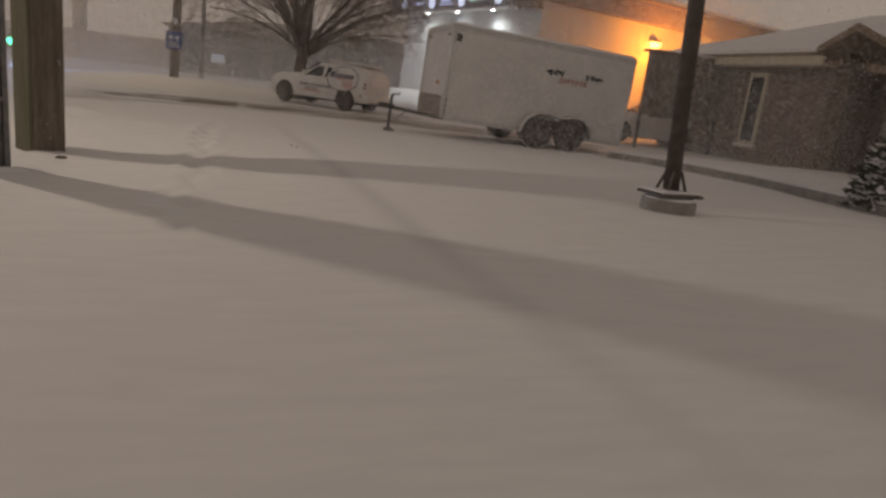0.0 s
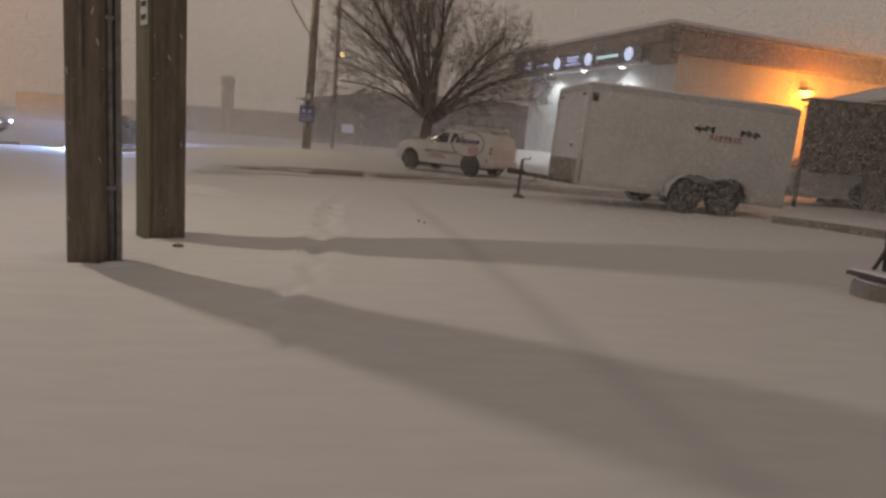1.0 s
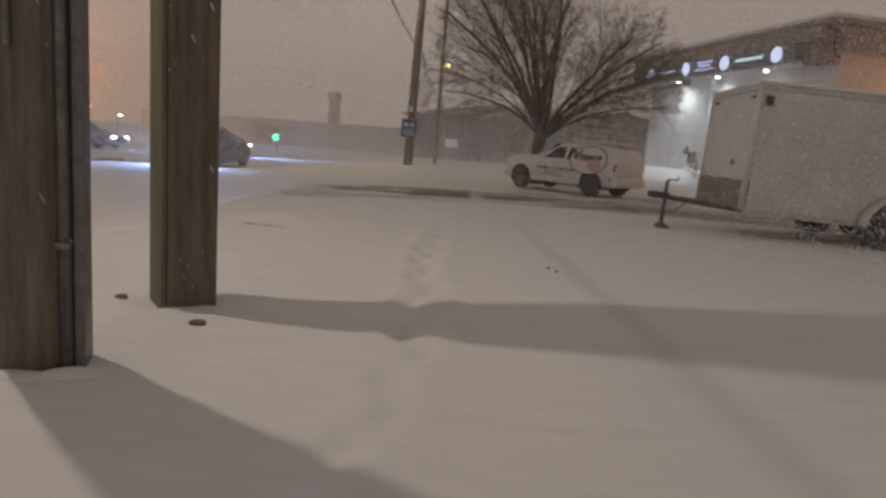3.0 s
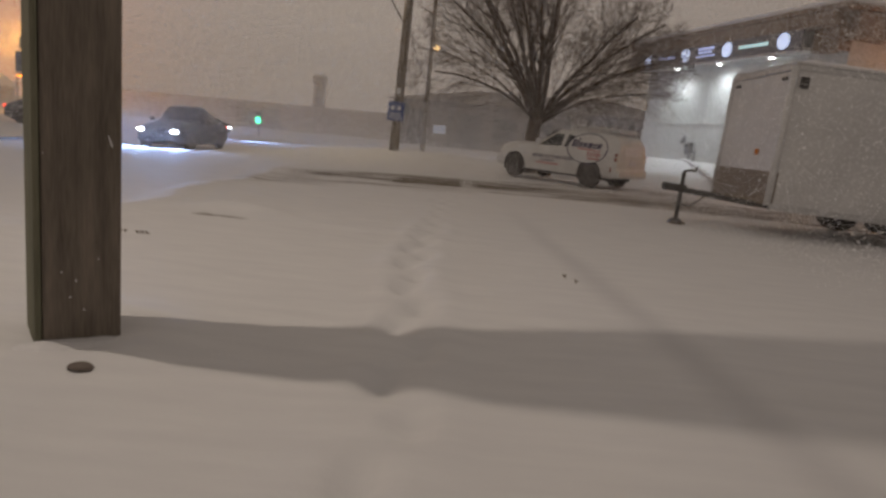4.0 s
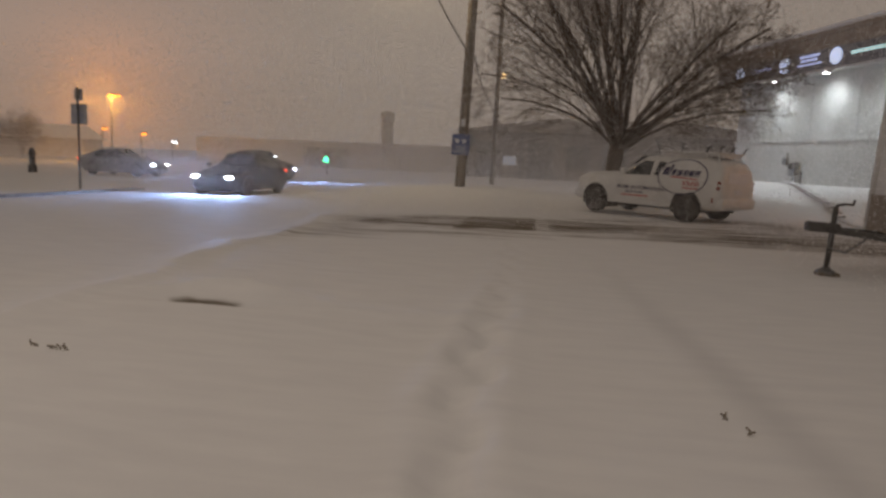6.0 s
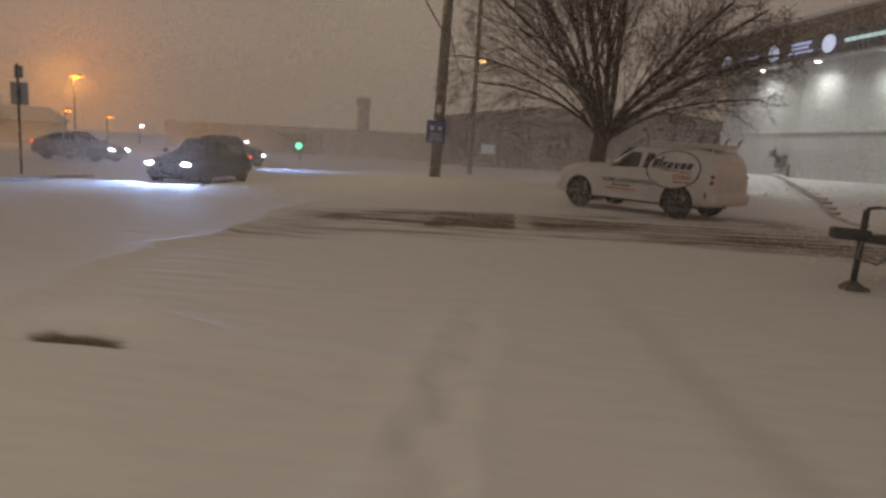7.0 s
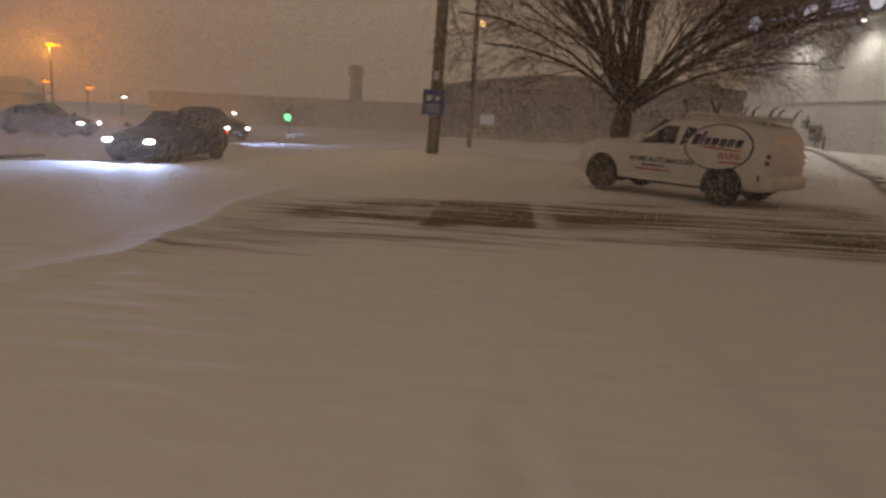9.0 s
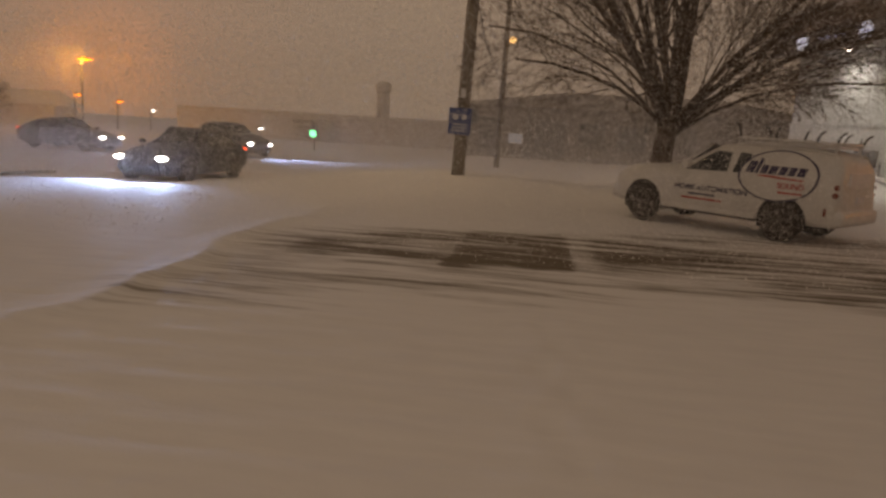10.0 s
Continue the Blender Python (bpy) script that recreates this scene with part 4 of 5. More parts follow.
for y in (-0.11, W_ + 0.11):
    for x, z in ((2.04, 0.005), (2.77, 0.035)):
        wheel(trl, x, y if y > 0 else y, z - 0.02, 0.315, 0.2)
    bm = bmesh.new()
    y0, y1 = (-0.235, 0.0) if y < 0 else (W_, W_ + 0.235)
    prof = [(1.66, -0.04), (1.70, 0.14), (1.82, 0.28), (2.0, 0.37), (2.2, 0.38), (2.42, 0.33), (2.55, 0.33), (2.75, 0.38), (2.95, 0.37), (3.12, 0.28), (3.22, 0.14), (3.26, -0.02)]
    for (a, b_), (c_, d_) in zip(prof, prof[1:]):
        vs = [bm.verts.new(p) for p in ((a, y0, b_), (a, y1, b_), (c_, y1, d_), (c_, y0, d_))]
        bm.faces.new(vs)
    bmesh.ops.remove_doubles(bm, verts=bm.verts, dist=0.001)
    bmesh.ops.solidify(bm, geom=bm.faces[:], thickness=0.03)
    part("fender", bm, M_TRAILER, trl, "white rounded double fender", True)
    yy = y0 if y < 0 else y1
    part("wheel_well", B(1.75, 3.2, min(y0, y1) + 0.19 if y < 0 else W_ + 0.002, max(y0, y1) - 0.002 if y < 0 else W_ + 0.03, -0.03, 0.25), M_WELL, trl)
part("axle", R((2.10, 0, -0.02), (2.10, W_, -0.02), 0.04), M_BLACKSTEEL, trl)
part("axle", R((2.83, 0, 0.01), (2.83, W_, 0.01), 0.04), M_BLACKSTEEL, trl)
TY = 0.62
for y in (0.35, W_ - 0.35):
    part("tongue_rail", T([(0.3, y, -0.03), (0.0, y, -0.02), (-0.90, TY, 0.03)], 0.048, seg=4), M_BLACKSTEEL, trl)
part("coupler", B(-1.12, -0.80, TY - 0.06, TY + 0.06, 0.0, 0.10, bevel=0.025), M_BLACKSTEEL, trl)
jack = part("jack", R((-0.86, TY, -0.36), (-0.86, TY, 0.27), 0.028), M_BLACKSTEEL, trl, smooth=True)
part("jack_foot", LA([(0.09, -0.415), (0.09, -0.39), (0.05, -0.365), (0.028, -0.35)], 14, "z", Matrix.Translation((-0.86, TY, 0))), M_STEEL, jack)
part("crank", T([(-0.86, TY, 0.28), (-0.81, TY - 0.06, 0.30), (-0.74, TY - 0.08, 0.30), (-0.73, TY - 0.08, 0.35)], 0.013), M_BLACKSTEEL, jack)
part("safety_chain", T([(-0.88, TY - 0.06, 0.0), (-0.92, TY - 0.10, -0.14), (-0.76, TY - 0.12, -0.18), (-0.55, TY - 0.10, 0.0)], 0.012), M_STEEL, trl)
wb = finish(B(-0.10, 0.10, -0.08, 0.08, -0.05, 0.035, bevel=0.012), "jack_block", M_POLEWOOD)
wb.location = (3.14, 14.12, ground_z(3.14, 14.12))
tagged(wb, "small snowy timber block under trailer jack", "block")


# ---- long commercial building ----
ub, vb = Vector((-0.282, 0.96, 0)), Vector((0.96, 0.282, 0))
bld = thing("store_building", Matrix.Translation((10.47, 24.26, 0)) @ Matrix(((ub.x, vb.x, 0, 0), (ub.y, vb.y, 0, 0), (0, 0, 1, 0), (0, 0, 0, 1))), "pale metal-clad store with lit sign band and snowy roof", "building")
# local x runs along the street front, local y into the building
part("wall", B(0.0, 10.0, 0.0, 0.25, -0.2, 5.0), M_WALL, bld)
part("wall", B(0.0, 0.25, 0.25, 26.0, -0.2, 5.0), M_WALL, bld)
part("wall", B(9.75, 10.0, 0.25, 26.0, -0.2, 5.0), M_WALL, bld)
part("wall", B(0.25, 9.75, 25.75, 26.0, -0.2, 5.0), M_WALL, bld)
for k in range(1, 5):
    part("panel_joint", B(2.0 * k - 0.015, 2.0 * k + 0.015, -0.012, -0.002, 0.2, 4.2), M_TRIM, bld)
part("wall_band", B(0.3, 10.02, -0.06, -0.002, 2.10, 2.20, bevel=0.01), M_WALL, bld, "pale horizontal trim")
part("lower_cladding", B(0.3, 10.01, -0.03, -0.003, -0.2, 2.09, bevel=0.004), M_WALL, bld)
part("soffit", B(1.0, 10.3, -0.75, -0.002, 4.22, 4.30), M_WALL, bld)
band = part("sign_band", B(0.9, 10.3, -0.80, -0.752, 4.21, 4.78, bevel=0.01), M_SIGNBAND, bld, "dark grey backlit sign panel")
part("parapet", B(-0.1, 10.35, -0.82, -0.30, 4.784, 5.155, bevel=0.02), M_FASCIA, bld, "brown sloping parapet")
part("fascia", B(-0.05, 0.895, -0.45, -0.002, 4.15, 4.78, bevel=0.02), M_FASCIA, bld, "brown end fascia")
part("fascia", B(-0.45, -0.002, -0.30, 26.2, 4.45, 5.15, bevel=0.02), M_FASCIA, bld, "brown roof fascia")
bm = B(-0.6, 10.4, -0.9, 26.2, 5.16, 5.30, bevel=0.04)
part("roof", bm, M_FASCIA, bld)
bm = B(-0.55, 10.35, -0.85, 26.1, 5.302, 5.46, bevel=0.07)
part("roof_snow", bm, M_SNOW, bld, "thick snow edge")
for k, (sx, r) in enumerate(((8.9, 0.24), (6.45, 0.24), (4.15, 0.24), (1.62, 0.24))):
    part("sign_disc", LA([(r, -0.83), (r, -0.802)], 24, "y", Matrix.Translation((sx, 0, 4.51))), E_SIGN, band, "glowing pale blue disc")
    part("disc_mark", B(sx - r * 0.55, sx + r * 0.55, -0.836, -0.832, 4.50, 4.525), E_SIGNTXT, band)
for x0, x1, z0, z1, mt in ((7.15, 8.25, 4.48, 4.55, E_SIGNTXT), (4.85, 5.75, 4.62, 4.69, E_SIGNTXT), (4.95, 5.7, 4.50, 4.57, E_SIGNTXT), (4.75, 5.85, 4.38, 4.43, E_SIGNTXT), (2.25, 3.6, 4.47, 4.56, E_SIGNTEAL)):
    n = int((x1 - x0) / 0.22)
    for i in range(n):
        a = x0 + (x1 - x0) * i / n
        part("sign_bar", B(a, a + (x1 - x0) / n * 0.85, -0.82, -0.802, z0, z1), mt, band, "glowing bar")
part("sign_rail", B(0.85, 10.35, -0.84, -0.745, 4.14, 4.20, bevel=0.01), M_TRIM, bld)
for sx in (2.45, 4.97, 7.43):
    dl = thing("downlight", bld.matrix_world @ pose(sx, -0.42, 4.14), "bright white recessed downlight under sign band", "downlight", "downlights under the sign")
    part("housing", LA([(0.11, 0.0), (0.12, 0.02), (0.12, 0.08)], 16), M_TRIM, dl)
    part("lens", LA([(0.085, -0.012), (0.085, -0.001)], 16), E_DOWN, dl)
    p = bld.matrix_world @ Vector((sx, -0.60, 4.10))
    lamp("downlight_beam", "SPOT", p, 120, (0.86, 0.95, 1.0), 0.10, bld.matrix_world @ Vector((sx, -0.50, 0)), 150, 1.0)
meter = thing("electric_meter", bld.matrix_world @ pose(6.4, 0, 0), "grey electric meter boxes on store wall", "meter")
part("meter_box", B(-0.16, 0.16, -0.22, -0.032, 1.0, 1.45, bevel=0.02), M_STEEL, meter)
part("meter_dial", LA([(0.09, -0.28), (0.10, -0.22)], 16, "y", Matrix.Translation((0, 0, 1.3))), M_GLASS, meter)
part("riser", R((0.0, -0.10, 0.3), (0.0, -0.10, 1.0), 0.03), M_STEEL, meter)
part("riser", R((-0.35, -0.10, 0.3), (-0.35, -0.10, 1.15), 0.03), M_STEEL, meter)
part("small_box", B(0.38, 0.58, -0.16, -0.032, 1.35, 1.6, bevel=0.015), M_STEEL, meter)
part("camera_arm", R((0.48, -0.05, 1.6), (0.48, -0.05, 1.75), 0.02), M_STEEL, meter)
# snow-crusted edge of the planting bed at the wall foot
bed = thing("bed_edging", pose(0, 0, 0), "row of snow-capped dark edging stones by the store", "edging")
rnd = random.Random(5)
for i in range(24):
    f = i / 24
    p, q = Vector((8.45, 30.4, 0)).lerp(Vector((6.95, 21.6, 0)), f), Vector((8.45, 30.4, 0)).lerp(Vector((6.95, 21.6, 0)), f + 0.037)
    gz = ground_z(p.x, p.y)
    d = (q - p).normalized()
    m = Matrix.Translation(((p + q) / 2) + Vector((0, 0, gz))) @ Matrix.Rotation(math.atan2(d.y, d.x), 4, "Z")
    top_z = rnd.uniform(0.03, 0.05)
    st = part("edging_stone", B(-0.21, 0.21, -0.06, 0.06, -0.10, top_z, bevel=0.02, m=m), M_CONC, bed)
    bm = bmesh.new()
    bmesh.ops.create_icosphere(bm, subdivisions=2, radius=1, matrix=m @ Matrix.Translation((rnd.uniform(-0.05, 0.05), -0.05, top_z - 0.01)) @ Matrix.Diagonal((rnd.uniform(0.22, 0.32), rnd.uniform(0.10, 0.16), rnd.uniform(0.025, 0.06), 1)))
    part("snow_lump", bm, M_SNOW, st, "", True)
wp = thing("wall_pack", bld.matrix_world @ pose(-0.08, 6.05, 3.76, 0, 0, 0), "glowing orange sodium wall lamp on store side", "wall lamp")
part("housing", B(-0.30, 0.078, -0.2, 0.2, 0.03, 0.16, bevel=0.02), M_BLACKSTEEL, wp)
part("lens", LA([(0.06, -0.20), (0.19, -0.12), (0.24, 0.0), (0.20, 0.028)], 18, "z", Matrix.Translation((-0.13, 0, 0))), E_PACK, wp, "glowing orange lens", True)


# ---- brick house with porch ----
house = thing("brick_house", pose(13.2, 13.4, 0.0), "low dark brick house with snowy roof and cream trim", "house")
hw = part("wall", B(0.03, 0.25, 0.05, 6.2, 0.0, 2.45), M_MORTAR, house, "dark brick wall")
part("wall", B(0.03, 6.0, 6.2, 6.45, 0.0, 2.45), M_MORTAR, house)
part("wall", B(1.3, 1.55, -1.2, -0.17, 0.0, 2.45), M_MORTAR, house)
part("wall", B(0.35, 0.6, -5.5, -1.2, 0.0, 2.9), M_MORTAR, house, "grey-brown porch side wall")
part("corner_return", B(0.03, 1.3, -0.17, 0.046, 0.0, 2.45), M_DOORDARK, house, "dark recessed entry side")
win = part("window", B(-0.03, 0.028, 2.02, 2.68, 0.42, 2.32, bevel=0.01), M_WHITEWOOD, house, "tall narrow cream-framed window")
part("pane", B(-0.045, -0.031, 2.14, 2.56, 0.56, 2.20), M_GLASS, win)
part("sill", B(-0.10, -0.001, 1.96, 2.74, 0.36, 0.42, bevel=0.01), M_WHITEWOOD, win)
part("sill_snow", B(-0.095, -0.005, 1.98, 2.72, 0.421, 0.46, bevel=0.012), M_SNOW, win)
door = part("door", B(1.24, 1.296, -1.15, -0.35, 0.1, 2.15, bevel=0.01), M_DOORDARK, house, "dark entry door")
part("door_handle", R((1.20, -0.45, 1.05), (1.24, -0.45, 1.05), 0.02), M_STEEL, door)
part("porch_post", B(-0.02, 0.26, -0.46, -0.175, 0.0, 2.60, bevel=0.015), M_DOORDARK, house, "dark porch post")
part("fascia", B(-0.46, -0.40, -0.03, 6.8, 2.47, 2.68, bevel=0.01), M_WHITEWOOD, house, "cream painted eave board")
part("soffit", B(-0.40, 0.0, -0.03, 6.8, 2.455, 2.50), M_WHITEWOOD, house)


def roof_plane(bm, a, b, c, d, t):
    vs = [bm.verts.new(p) for p in (a, b, c, d)]
    up_ = [bm.verts.new(Vector(p) + Vector((0, 0, t))) for p in (a, b, c, d)]
    bm.faces.new(vs), bm.faces.new(up_[::-1])
    for i in range(4):
        bm.faces.new((vs[i], vs[(i + 1) % 4], up_[(i + 1) % 4], up_[i]))
    return bm


part("roof", roof_plane(bmesh.new(), (-0.5, -0.05, 2.685), (-0.5, 6.9, 2.685), (4.0, 3.2, 4.20), (4.0, -2.7, 4.20), 0.06), M_FASCIA, house)
part("roof_snow", roof_plane(bmesh.new(), (-0.48, -0.06, 2.75), (-0.48, 6.8, 2.75), (4.0, 3.2, 4.265), (4.0, -2.6, 4.265), 0.08), M_SNOW, house, "smooth snow on the roof")
part("roof", roof_plane(bmesh.new(), (-0.5, 6.9, 2.685), (8.5, 6.9, 2.685), (4.5, 3.2, 4.20), (4.0, 3.2, 4.20), 0.06), M_FASCIA, house)
for y0, y1, z0, z1 in ((-0.06, -1.0, 2.66, 3.12), (-2.0, -1.0, 2.66, 3.12)):
    part("porch_gable", roof_plane(bmesh.new(), (-0.75, y0, z0), (-0.75, y1, z1), (2.6, y1, z1), (2.6, y0, z0), 0.16), M_FASCIA, house, "dark overhanging porch roof")
    part("porch_snow", roof_plane(bmesh.new(), (-0.74, y0, z0 + 0.163), (-0.74, y1, z1 + 0.163), (2.55, y1, z1 + 0.163), (2.55, y0, z0 + 0.163), 0.07), M_SNOW, house, "snow on the porch roof")
part("chimney", B(2.2, 3.0, -0.7, 0.1, 3.3, 5.2, bevel=0.01), M_BRICK, house)

awn = thing("awning_shelter", pose(10.7, 17.1, 0), "dark board shelter on thin posts beside the house", "shelter")
part("board_panel", B(0.0, 2.5, 0.0, 0.10, 0.92, 2.58, bevel=0.01), M_FASCIA, awn, "dark brown board panel")
for k in range(6):
    part("board", B(0.42 * k + 0.01, 0.42 * k + 0.40, -0.022, -0.002, 0.94, 2.56, bevel=0.004), M_DOORDARK, awn)
part("roof_board", B(-0.02, 2.6, -0.05, 0.35, 2.585, 2.63, bevel=0.01), M_FASCIA, awn)
part("roof_snow", B(0.0, 2.58, -0.03, 0.33, 2.632, 2.66, bevel=0.01), M_SNOW, awn)
for x in (0.02, 2.44):
    part("post", B(x - 0.04, x + 0.04, 0.0, 0.08, -0.1, 0.92), M_BLACKSTEEL, awn)

def slab_prism(pts, z0, z1, bevel):
    bm = bmesh.new()
    f = bm.faces.new([bm.verts.new((x, y, z0)) for x, y in pts])
    up_ = bmesh.ops.extrude_face_region(bm, geom=[f])["geom"]
    bmesh.ops.translate(bm, vec=(0, 0, z1 - z0), verts=[g for g in up_ if isinstance(g, bmesh.types.BMVert)])
    edges = [e for e in bm.edges if all(abs(v.co.z - z1) < 1e-4 for v in e.verts)]
    bmesh.ops.bevel(bm, geom=edges, offset=bevel, segments=2, profile=0.5, affect="EDGES")
    return bm


tagged(finish(slab_prism([(7.25, 12.55), (7.75, 11.9), (8.2, 11.1), (8.45, 10.0), (8.5, 8.0), (8.5, 4.0), (13.15, 4.0), (13.15, 12.6)], -0.2, 0.13, 0.02), "sidewalk", M_CONC), "concrete sidewalk beside house", "sidewalk", kind="structure")
tagged(finish(slab_prism([(7.36, 12.50), (7.83, 11.9), (8.27, 11.1), (8.51, 10.0), (8.56, 8.0), (8.56, 4.05), (13.14, 4.05), (13.14, 12.55)], 0.134, 0.175, 0.016), "sidewalk_snow", M_SNOW), "even snow cover on the sidewalk", "snow", kind="structure")
tagged(finish(B(13.18, 19.0, 6.9, 20.0, -0.2, 0.02), "house_pad", M_CONC), "concrete pad under house", "pad", kind="structure")

# ---- lamp post on its concrete footing ----
lp = thing("lamp_post", pose(4.62, 6.72, 0, 0, 0, 8), "dark lamp post with braced base on concrete footing", "lamp post")
part("footing", LA([(0.28, -0.1), (0.28, 0.10), (0.265, 0.125), (0.0, 0.125)], 26), M_CONC, lp, "round concrete footing", False)
part("footing_snow", LA([(0.255, 0.128), (0.24, 0.15), (0.0, 0.16)], 26), M_SNOW, lp, "", True)
part("base_plate", B(-0.27, 0.27, -0.20, 0.20, 0.165, 0.195, bevel=0.008), M_POST, lp)
part("plate_snow", B(-0.25, 0.25, -0.18, 0.18, 0.197, 0.225, bevel=0.012), M_SNOW, lp)
part("shaft", R((0, 0, 0.19), (-0.30, 0.20, 6.5), 0.082, 0.072, seg=16), M_POST, lp, smooth=True)
for k in range(4):
    a = radians(45 + 90 * k)
    part("brace", R((0.17 * math.cos(a), 0.13 * math.sin(a), 0.2), (0.07 * math.cos(a), 0.07 * math.sin(a), 0.42), 0.018, seg=6), M_POST, lp)


# ---- snowy bush ----
def snowy_bush(px, py, r, h):
    rnd = random.Random(8)
    b_ = thing("conifer_bush", pose(px, py, 0.0), "dark conifer bush with clumps of snow", "bush")
    stem, lf, sn = bmesh.new(), bmesh.new(), bmesh.new()
    rod(stem, (0, 0, 0), (0, 0, h * 0.9), 0.05, 0.01)
    for i in range(1500):
        z = h * rnd.random() ** 1.2
        rr = r * (1 - (z / h) ** 1.4) * (0.7 + 0.35 * rnd.random()) + 0.03
        a = rnd.uniform(0, 2 * math.pi)
        p = Vector((rr * math.cos(a), rr * math.sin(a), z + 0.05))
        d = Vector((math.cos(a), math.sin(a), rnd.uniform(-0.3, 0.6))).normalized()
        s = d.orthogonal().normalized() * rnd.uniform(0.025, 0.05)
        q = p + d * rnd.uniform(0.07, 0.15)
        bm_ = sn if rnd.random() < 0.27 else lf
        w = s.cross(d).normalized() * 0.02
        v = [bm_.verts.new(p - s), bm_.verts.new(p + s), bm_.verts.new(q), bm_.verts.new(p + w)]
        bm_.faces.new((v[0], v[1], v[2])), bm_.faces.new((v[0], v[3], v[2])), bm_.faces.new((v[1], v[2], v[3]))
    part("stem", stem, M_BARK, b_)
    part("foliage", lf, M_LEAF, b_)["kind"] = "stuff"
    part("snow_clumps", sn, M_SNOW, b_)["kind"] = "stuff"


snowy_bush(9.05, 7.75, 0.62, 1.55)


# ---- weeds poking through the snow ----
for px, py, n in ((-2.28, 9.88, 3), (-2.16, 9.86, 6), (1.0, 9.75, 2), (1.05, 9.6, 2)):
    rnd = random.Random(int(px * 100))
    w_ = thing("dry_weed", pose(px, py, ground_z(px, py)), "small dry brown weed tuft poking through snow", "weed", "weeds in the snow")
    for i in range(n):
        a = rnd.uniform(0, 6.28)
        part("stalk", T([(0.02 * i - 0.03, 0, -0.01), (0.02 * i - 0.03 + 0.01 * math.cos(a), 0.01 * math.sin(a), 0.012), (0.02 * i - 0.03 + 0.03 * math.cos(a), 0.03 * math.sin(a), 0.022)], 0.003, 0.005, 5), M_POLEWOOD, w_)


# ---- far side of the road ----
far = thing("far_storefront", pose(-5.0, 52.0, 0), "low pale storefront behind blowing snow with dark windows", "building")
part("wall", B(0.0, 21.0, 0.0, 8.0, -0.1, 3.1), M_FARWALL, far)
bm = bmesh.new()
vs = [bm.verts.new(p) for p in ((-0.5, -0.6, 3.1), (21.5, -0.6, 3.1), (21.5, 8, 3.1), (-0.5, 8, 3.1), (6.0, 3.5, 4.3), (16, 3.5, 4.3))]
for f in ((0, 1, 5, 4), (1, 2, 5), (2, 3, 4, 5), (3, 0, 4), (0, 3, 2, 1)):
    bm.faces.new([vs[i] for i in f])
part("roof", bm, M_FARWALL, far, "low roof under snow")
for x0, x1, z0, z1, mt in ((1.0, 2.0, 0.1, 2.5, M_FARDARK), (2.6, 3.6, 0.4, 2.3, M_FARWALL), (4.4, 6.2, 0.1, 2.5, M_FARDARK), (7.0, 8.6, 0.8, 2.4, M_FARDARK), (9.3, 11.0, 0.8, 2.4, M_FARDARK), (12.0, 13.8, 0.8, 2.4, M_FARDARK)):
    wn = part("window", B(x0, x1, -0.06, -0.003, z0, z1, bevel=0.01), mt, far)
    part("window_frame", B(x0 - 0.06, x1 + 0.06, -0.09, -0.062, z1 - 0.08, z1 + 0.02), M_FARWALL, wn)
part("lit_pane", B(2.8, 3.7, -0.1, -0.07, 0.9, 1.5), E_FARWIN, far, "faintly lit window")
part("post", B(0.2, 0.45, -0.5, -0.3, 0, 3.1), M_FARDARK, far)
part("post", B(3.9, 4.15, -0.5, -0.3, 0, 3.1), M_FARDARK, far)

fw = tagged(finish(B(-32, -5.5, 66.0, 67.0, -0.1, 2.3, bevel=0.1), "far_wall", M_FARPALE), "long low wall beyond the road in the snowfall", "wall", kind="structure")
tower = thing("far_tower", pose(-13.6, 66.5, 0), "faint tall tower beyond the road in snowfall", "tower")
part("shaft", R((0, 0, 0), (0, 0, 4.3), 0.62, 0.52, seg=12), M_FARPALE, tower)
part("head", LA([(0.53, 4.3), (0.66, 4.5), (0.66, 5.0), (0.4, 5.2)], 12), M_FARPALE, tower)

sig = thing("traffic_signal", pose(-14.5, 52.0, -0.3), "green traffic signal on a dark pole", "traffic light")
part("pole", R((0, 0, 0), (0, 0, 1.6), 0.06), M_BLACKSTEEL, sig)
part("signal_box", B(-0.2, 0.2, -0.15, 0.15, 0.75, 1.55, bevel=0.03), M_BLACKSTEEL, sig)
part("lens", LA([(0.20, -0.20), (0.22, -0.152)], 18, "y", Matrix.Translation((-0.05, 0, 1.02))), E_GREEN, sig, "glowing green lens")


def road_lamp(name, place, h, lens, label, r=0.22):
    t = thing(name, pose(place[0], place[1], 0), label, "street lamp", "lamps beyond the road")
    part("pole", R((0, 0, 0), (0, 0, h + 0.1), 0.08, 0.05), M_BLACKSTEEL, t)
    part("head", B(-0.1, 0.5, -0.12, 0.12, h + 0.1, h + 0.22, bevel=0.03), M_BLACKSTEEL, t)
    part("lens", LA([(r * 0.4, h - 0.08), (r, h - 0.02), (r, h + 0.06), (r * 0.6, h + 0.098)], 14, "z", Matrix.Translation((0.25, 0, 0)) @ Matrix.Diagonal((1.7, 1, 1, 1))), lens, t, "glowing lens", True)


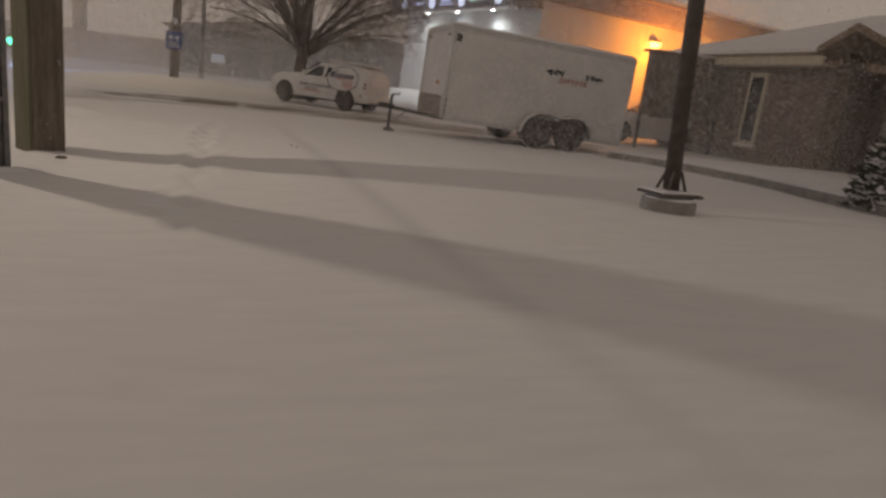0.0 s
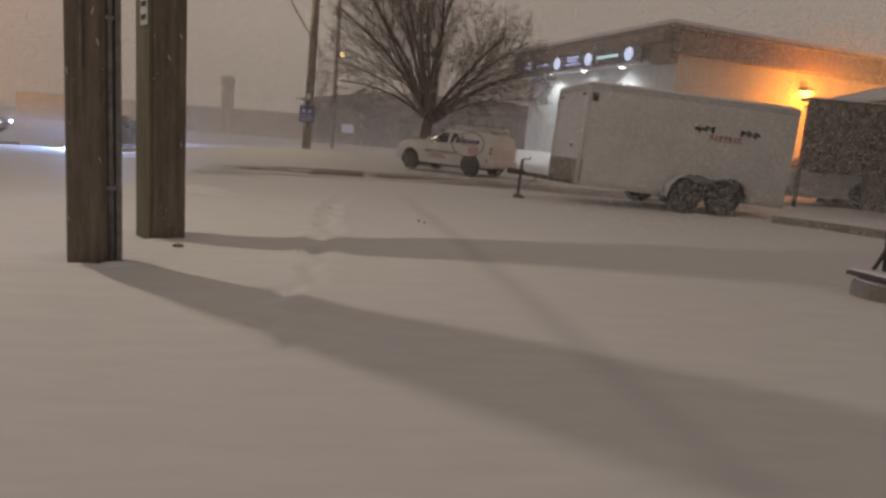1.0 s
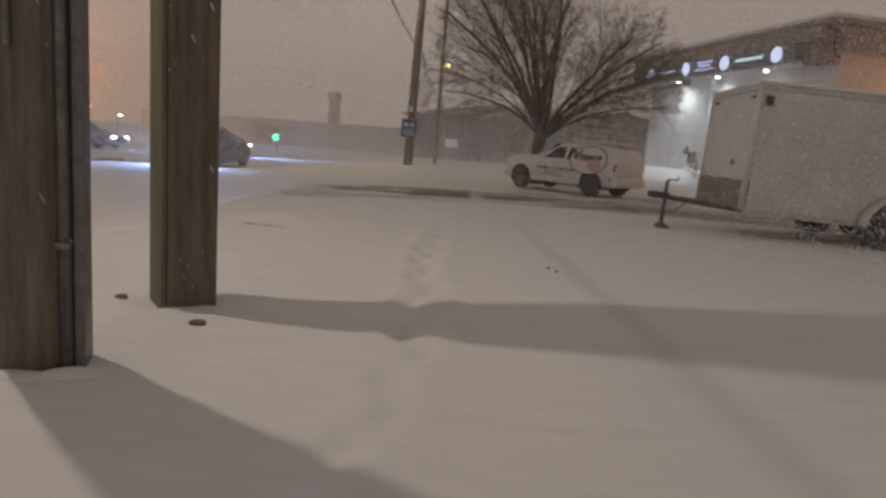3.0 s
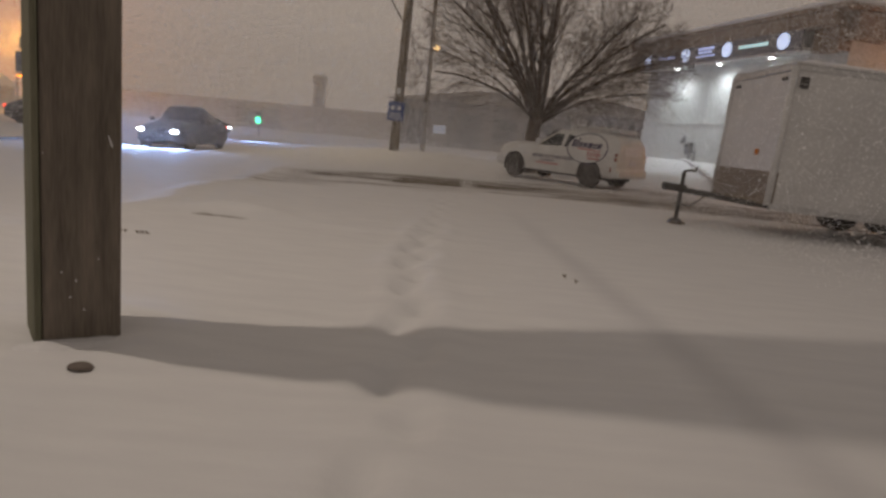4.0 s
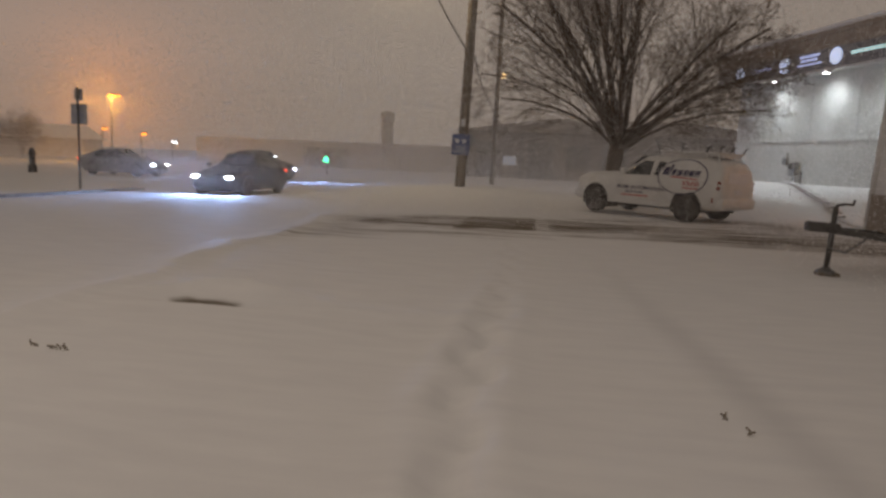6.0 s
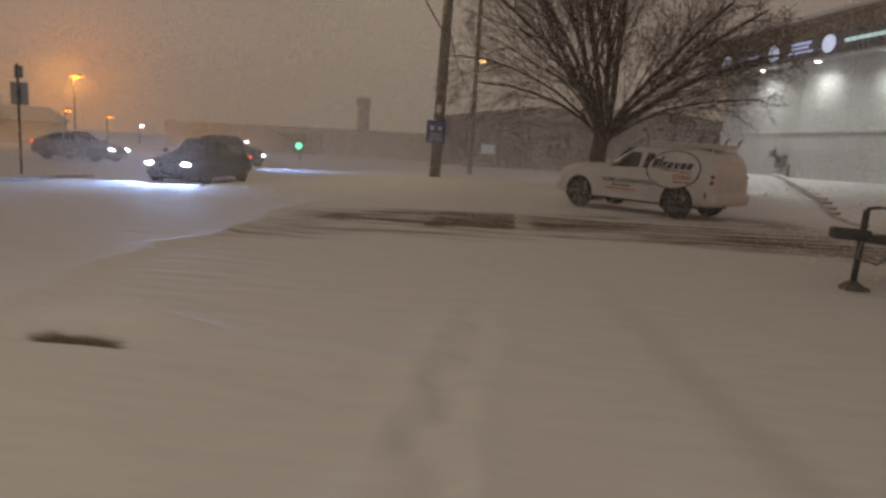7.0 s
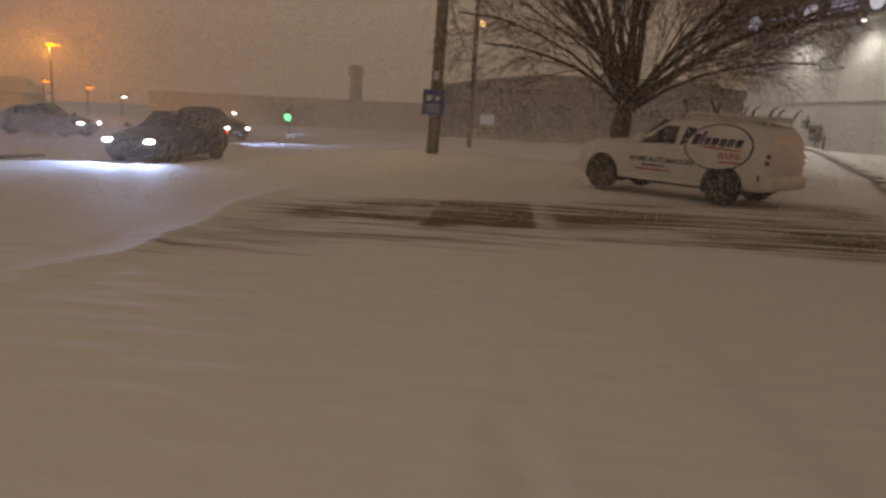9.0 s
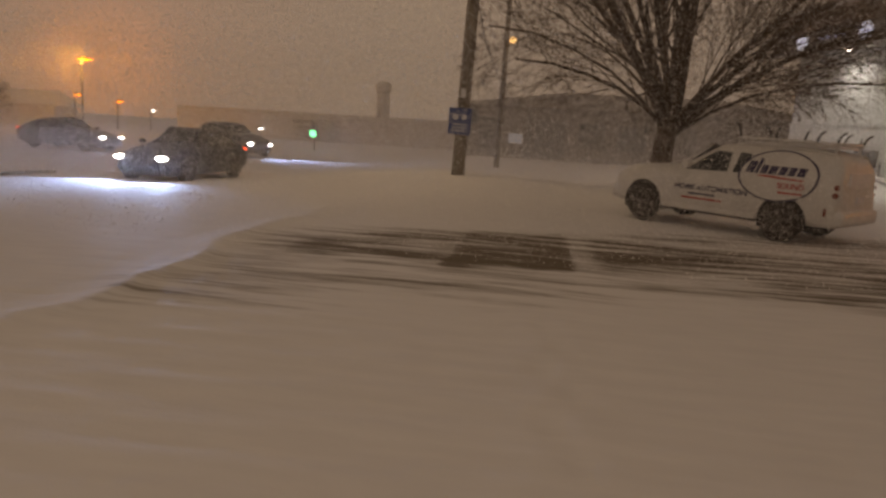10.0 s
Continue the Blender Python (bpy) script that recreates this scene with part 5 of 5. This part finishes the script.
road_lamp("street_lamp", (-34.5, 57.2), 5.05, E_ORANGE, "tall orange sodium street lamp beyond the road", 0.34)
road_lamp("street_lamp", (-38.9, 62.2), 2.55, E_ORANGE, "small orange lamp beyond the road", 0.2)
road_lamp("street_lamp", (-35.4, 62.7), 2.2, E_ORANGE, "small orange lamp beyond the road", 0.2)
road_lamp("street_lamp", (-32.6, 63.0), 1.6, E_WHITE, "small white lamp beyond the road", 0.12)
road_lamp("street_lamp", (-26.5, 64.0), 0.6, E_WHITE, "small white lamp beyond the road", 0.12)
road_lamp("street_lamp", (-23.8, 64.5), 0.7, E_WHITE, "small white lamp beyond the road", 0.13)

lh = thing("far_house", pose(-50, 60, 0, 0, 0, 20), "snow-roofed house glowing under orange street lamps", "house")
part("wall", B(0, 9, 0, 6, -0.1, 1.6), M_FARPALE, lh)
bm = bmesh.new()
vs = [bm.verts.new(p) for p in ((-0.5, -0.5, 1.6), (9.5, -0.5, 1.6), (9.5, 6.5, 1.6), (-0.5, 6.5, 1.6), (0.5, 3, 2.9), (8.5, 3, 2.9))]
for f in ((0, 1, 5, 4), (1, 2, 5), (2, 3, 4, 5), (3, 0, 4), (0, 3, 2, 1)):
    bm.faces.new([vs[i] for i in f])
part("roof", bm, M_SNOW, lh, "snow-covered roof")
hedge = thing("far_hedge", pose(-18.5, 58, 0), "dark snow-veiled hedge beyond the road", "hedge")
bm = bmesh.new()
rnd = random.Random(2)
for i in range(900):
    p = Vector((rnd.uniform(0, 3.6), rnd.uniform(0, 1.2), 0.1 + 1.5 * rnd.random()))
    s = rnd.uniform(0.06, 0.16)
    v = [bm.verts.new(p + Vector((rnd.uniform(-s, s), rnd.uniform(-s, s), rnd.uniform(-s, s)))) for _ in range(3)]
    bm.faces.new(v)
part("foliage", bm, M_TWIG, hedge)["kind"] = "stuff"

rs = thing("road_sign", pose(-12.3, 23.6, ground_z(-12.3, 23.6), 0, 0, 0), "thin metal sign post with small grey sign plates", "road sign")
part("post", R((0, 0, -0.1), (0, 0, 2.75), 0.03), M_BLACKSTEEL, rs)
part("plate", B(-0.24, 0.24, 0.035, 0.055, 1.75, 2.3, bevel=0.004), M_SIGNGREY, rs, "grey sign back")
part("plate", B(-0.12, 0.12, 0.035, 0.055, 2.4, 2.7, bevel=0.004), M_SIGNGREY, rs, "grey sign back")
hyd = thing("marker_post", pose(-22.6, 34.2, -0.28), "short dark post standing in snow by the road", "post")
part("stem", LA([(0.2, -0.1), (0.18, 0.3), (0.12, 0.35), (0.14, 0.9), (0.08, 1.05), (0.02, 1.1)], 12), M_FARDARK, hyd)
kb = thing("kerb", pose(0, 0, 0), "snow-drifted concrete kerb along the road verge", "kerb", kind="structure")
for k in range(9):
    a, c = Vector((-9.75, 17.0, 0)).lerp(Vector((-11.0, 24.5, 0)), k / 9), Vector((-9.75, 17.0, 0)).lerp(Vector((-11.0, 24.5, 0)), (k + 0.97) / 9)
    part("kerb_stone", T([a + Vector((0, 0, ground_z(a.x, a.y))), c + Vector((0, 0, ground_z(c.x, c.y)))], 0.085, seg=4), M_CONC, kb)


# ---- snowfall drifting beyond the lot ----
def snowfall(name, count, x0, x1, y0, y1, z1, size, seed, power=1.3):
    rng = np.random.RandomState(seed)
    c = np.stack([rng.uniform(x0, x1, count), rng.uniform(y0, y1, count), z1 * rng.uniform(0, 1, count) ** power], -1)
    v = (c[:, None, :] + rng.normal(0, size, (count, 3, 3))).reshape(-1, 3).astype(np.float32)
    me = bpy.data.meshes.new(name)
    me.vertices.add(count * 3)
    me.vertices.foreach_set("co", v.ravel())
    me.loops.add(count * 3)
    me.loops.foreach_set("vertex_index", np.arange(count * 3, dtype=np.int32))
    me.polygons.add(count)
    me.polygons.foreach_set("loop_start", np.arange(0, count * 3, 3, dtype=np.int32))
    me.update(calc_edges=True)
    me.materials.append(M_FLAKE)
    return tagged(new(name, me), "fine snowflakes blown across the road and lot", "snowfall", kind="stuff")


snowfall("snowfall", 800000, -42, 9, 33, 58, 6.0, 0.0128, 1, 1.6)
nearfall = snowfall("near_snowfall", 1500000, -9, 12, 17, 33, 6.5, 0.0052, 7, 1.3)
yardfall = snowfall("near_snowfall", 260000, 3.0, 14, 9.5, 17, 4.0, 0.0056, 9, 1.2)
tagged(yardfall, "fine snowflakes drifting past the trailer and house")
tagged(nearfall, "fine snowflakes drifting over the parking lot")


def lamp_snow(place, spread, count, size, seed):
    """Extra flakes added round a lamp, densest beside it, to form its halo."""
    rng = np.random.RandomState(seed)
    c = np.array(place) + rng.normal(0, 1, (count, 3)) * np.array(spread)
    ob = snowfall("lamplit_snowfall", count, 0, 1, 0, 1, 1, size, seed)
    v = np.empty(count * 9, np.float32)
    ob.data.vertices.foreach_get("co", v)
    v = v.reshape(count, 3, 3)
    v = v - v.mean(1, keepdims=True) + c[:, None, :]
    ob.data.vertices.foreach_set("co", v.astype(np.float32).ravel())
    ob.data.update()
    return tagged(ob, "fine snowflakes added round a lamp to form its halo")


lamp_snow((15.9, 23.6, 3.5), (2.2, 0.9, 1.3), 110000, 0.0105, 2)
lamp_snow((-8.6, 21.6, 0.55), (1.0, 1.3, 0.30), 70000, 0.0040, 6)
lamp_snow((-34.3, 56.0, 5.0), (3.0, 2.0, 1.8), 60000, 0.014, 3)


# ---- bricks of the house wall ----
def brick_meshes():
    out = []
    for k in range(4):
        r = random.Random(40 + k)
        bm = bmesh.new()
        box(bm, -0.012, 0.022, -0.105, 0.105, -0.034, 0.034)
        for v in bm.verts:
            v.co += Vector((r.uniform(-0.003, 0.003), r.uniform(-0.004, 0.004), r.uniform(-0.003, 0.003)))
        me = bpy.data.meshes.new("brick")
        bm.to_mesh(me)
        bm.free()
        me.materials.append(M_BRICK)
        out.append(me)
    return out


def lay_bricks():
    shapes, rest, made = brick_meshes(), bmesh.new(), 0
    r = random.Random(9)
    for row in range(32):
        z = 0.20 + row * 0.078
        if z > 2.40:
            break
        for col in range(28):
            y = 0.11 + col * 0.222 + (0.111 if row % 2 else 0)
            if y < 0.16 or y > 6.1 or (1.9 < y < 2.82 and 0.3 < z < 2.38):
                continue
            if y < 3.6 and 0.25 < z and made < 300:
                ob = new("brick", shapes[r.randrange(4)])
                ob.parent = hw
                ob.location = (0.016 + r.uniform(-0.003, 0.003), y, z)
                made += 1
            else:
                box(rest, 0.004, 0.038, y - 0.105, y + 0.105, z - 0.034, z + 0.034)
    part("brickwork", rest, M_BRICK, hw)["kind"] = "stuff"


lay_bricks()


def to_true_size():
    """Brings every top-level thing from plan units to metres."""
    bpy.context.view_layer.update()
    for ob in scene.objects:
        if ob.parent is None and ob.type in ("MESH", "EMPTY"):
            ob.matrix_world = Matrix.Scale(PLAN, 4) @ ob.matrix_world


to_true_size()
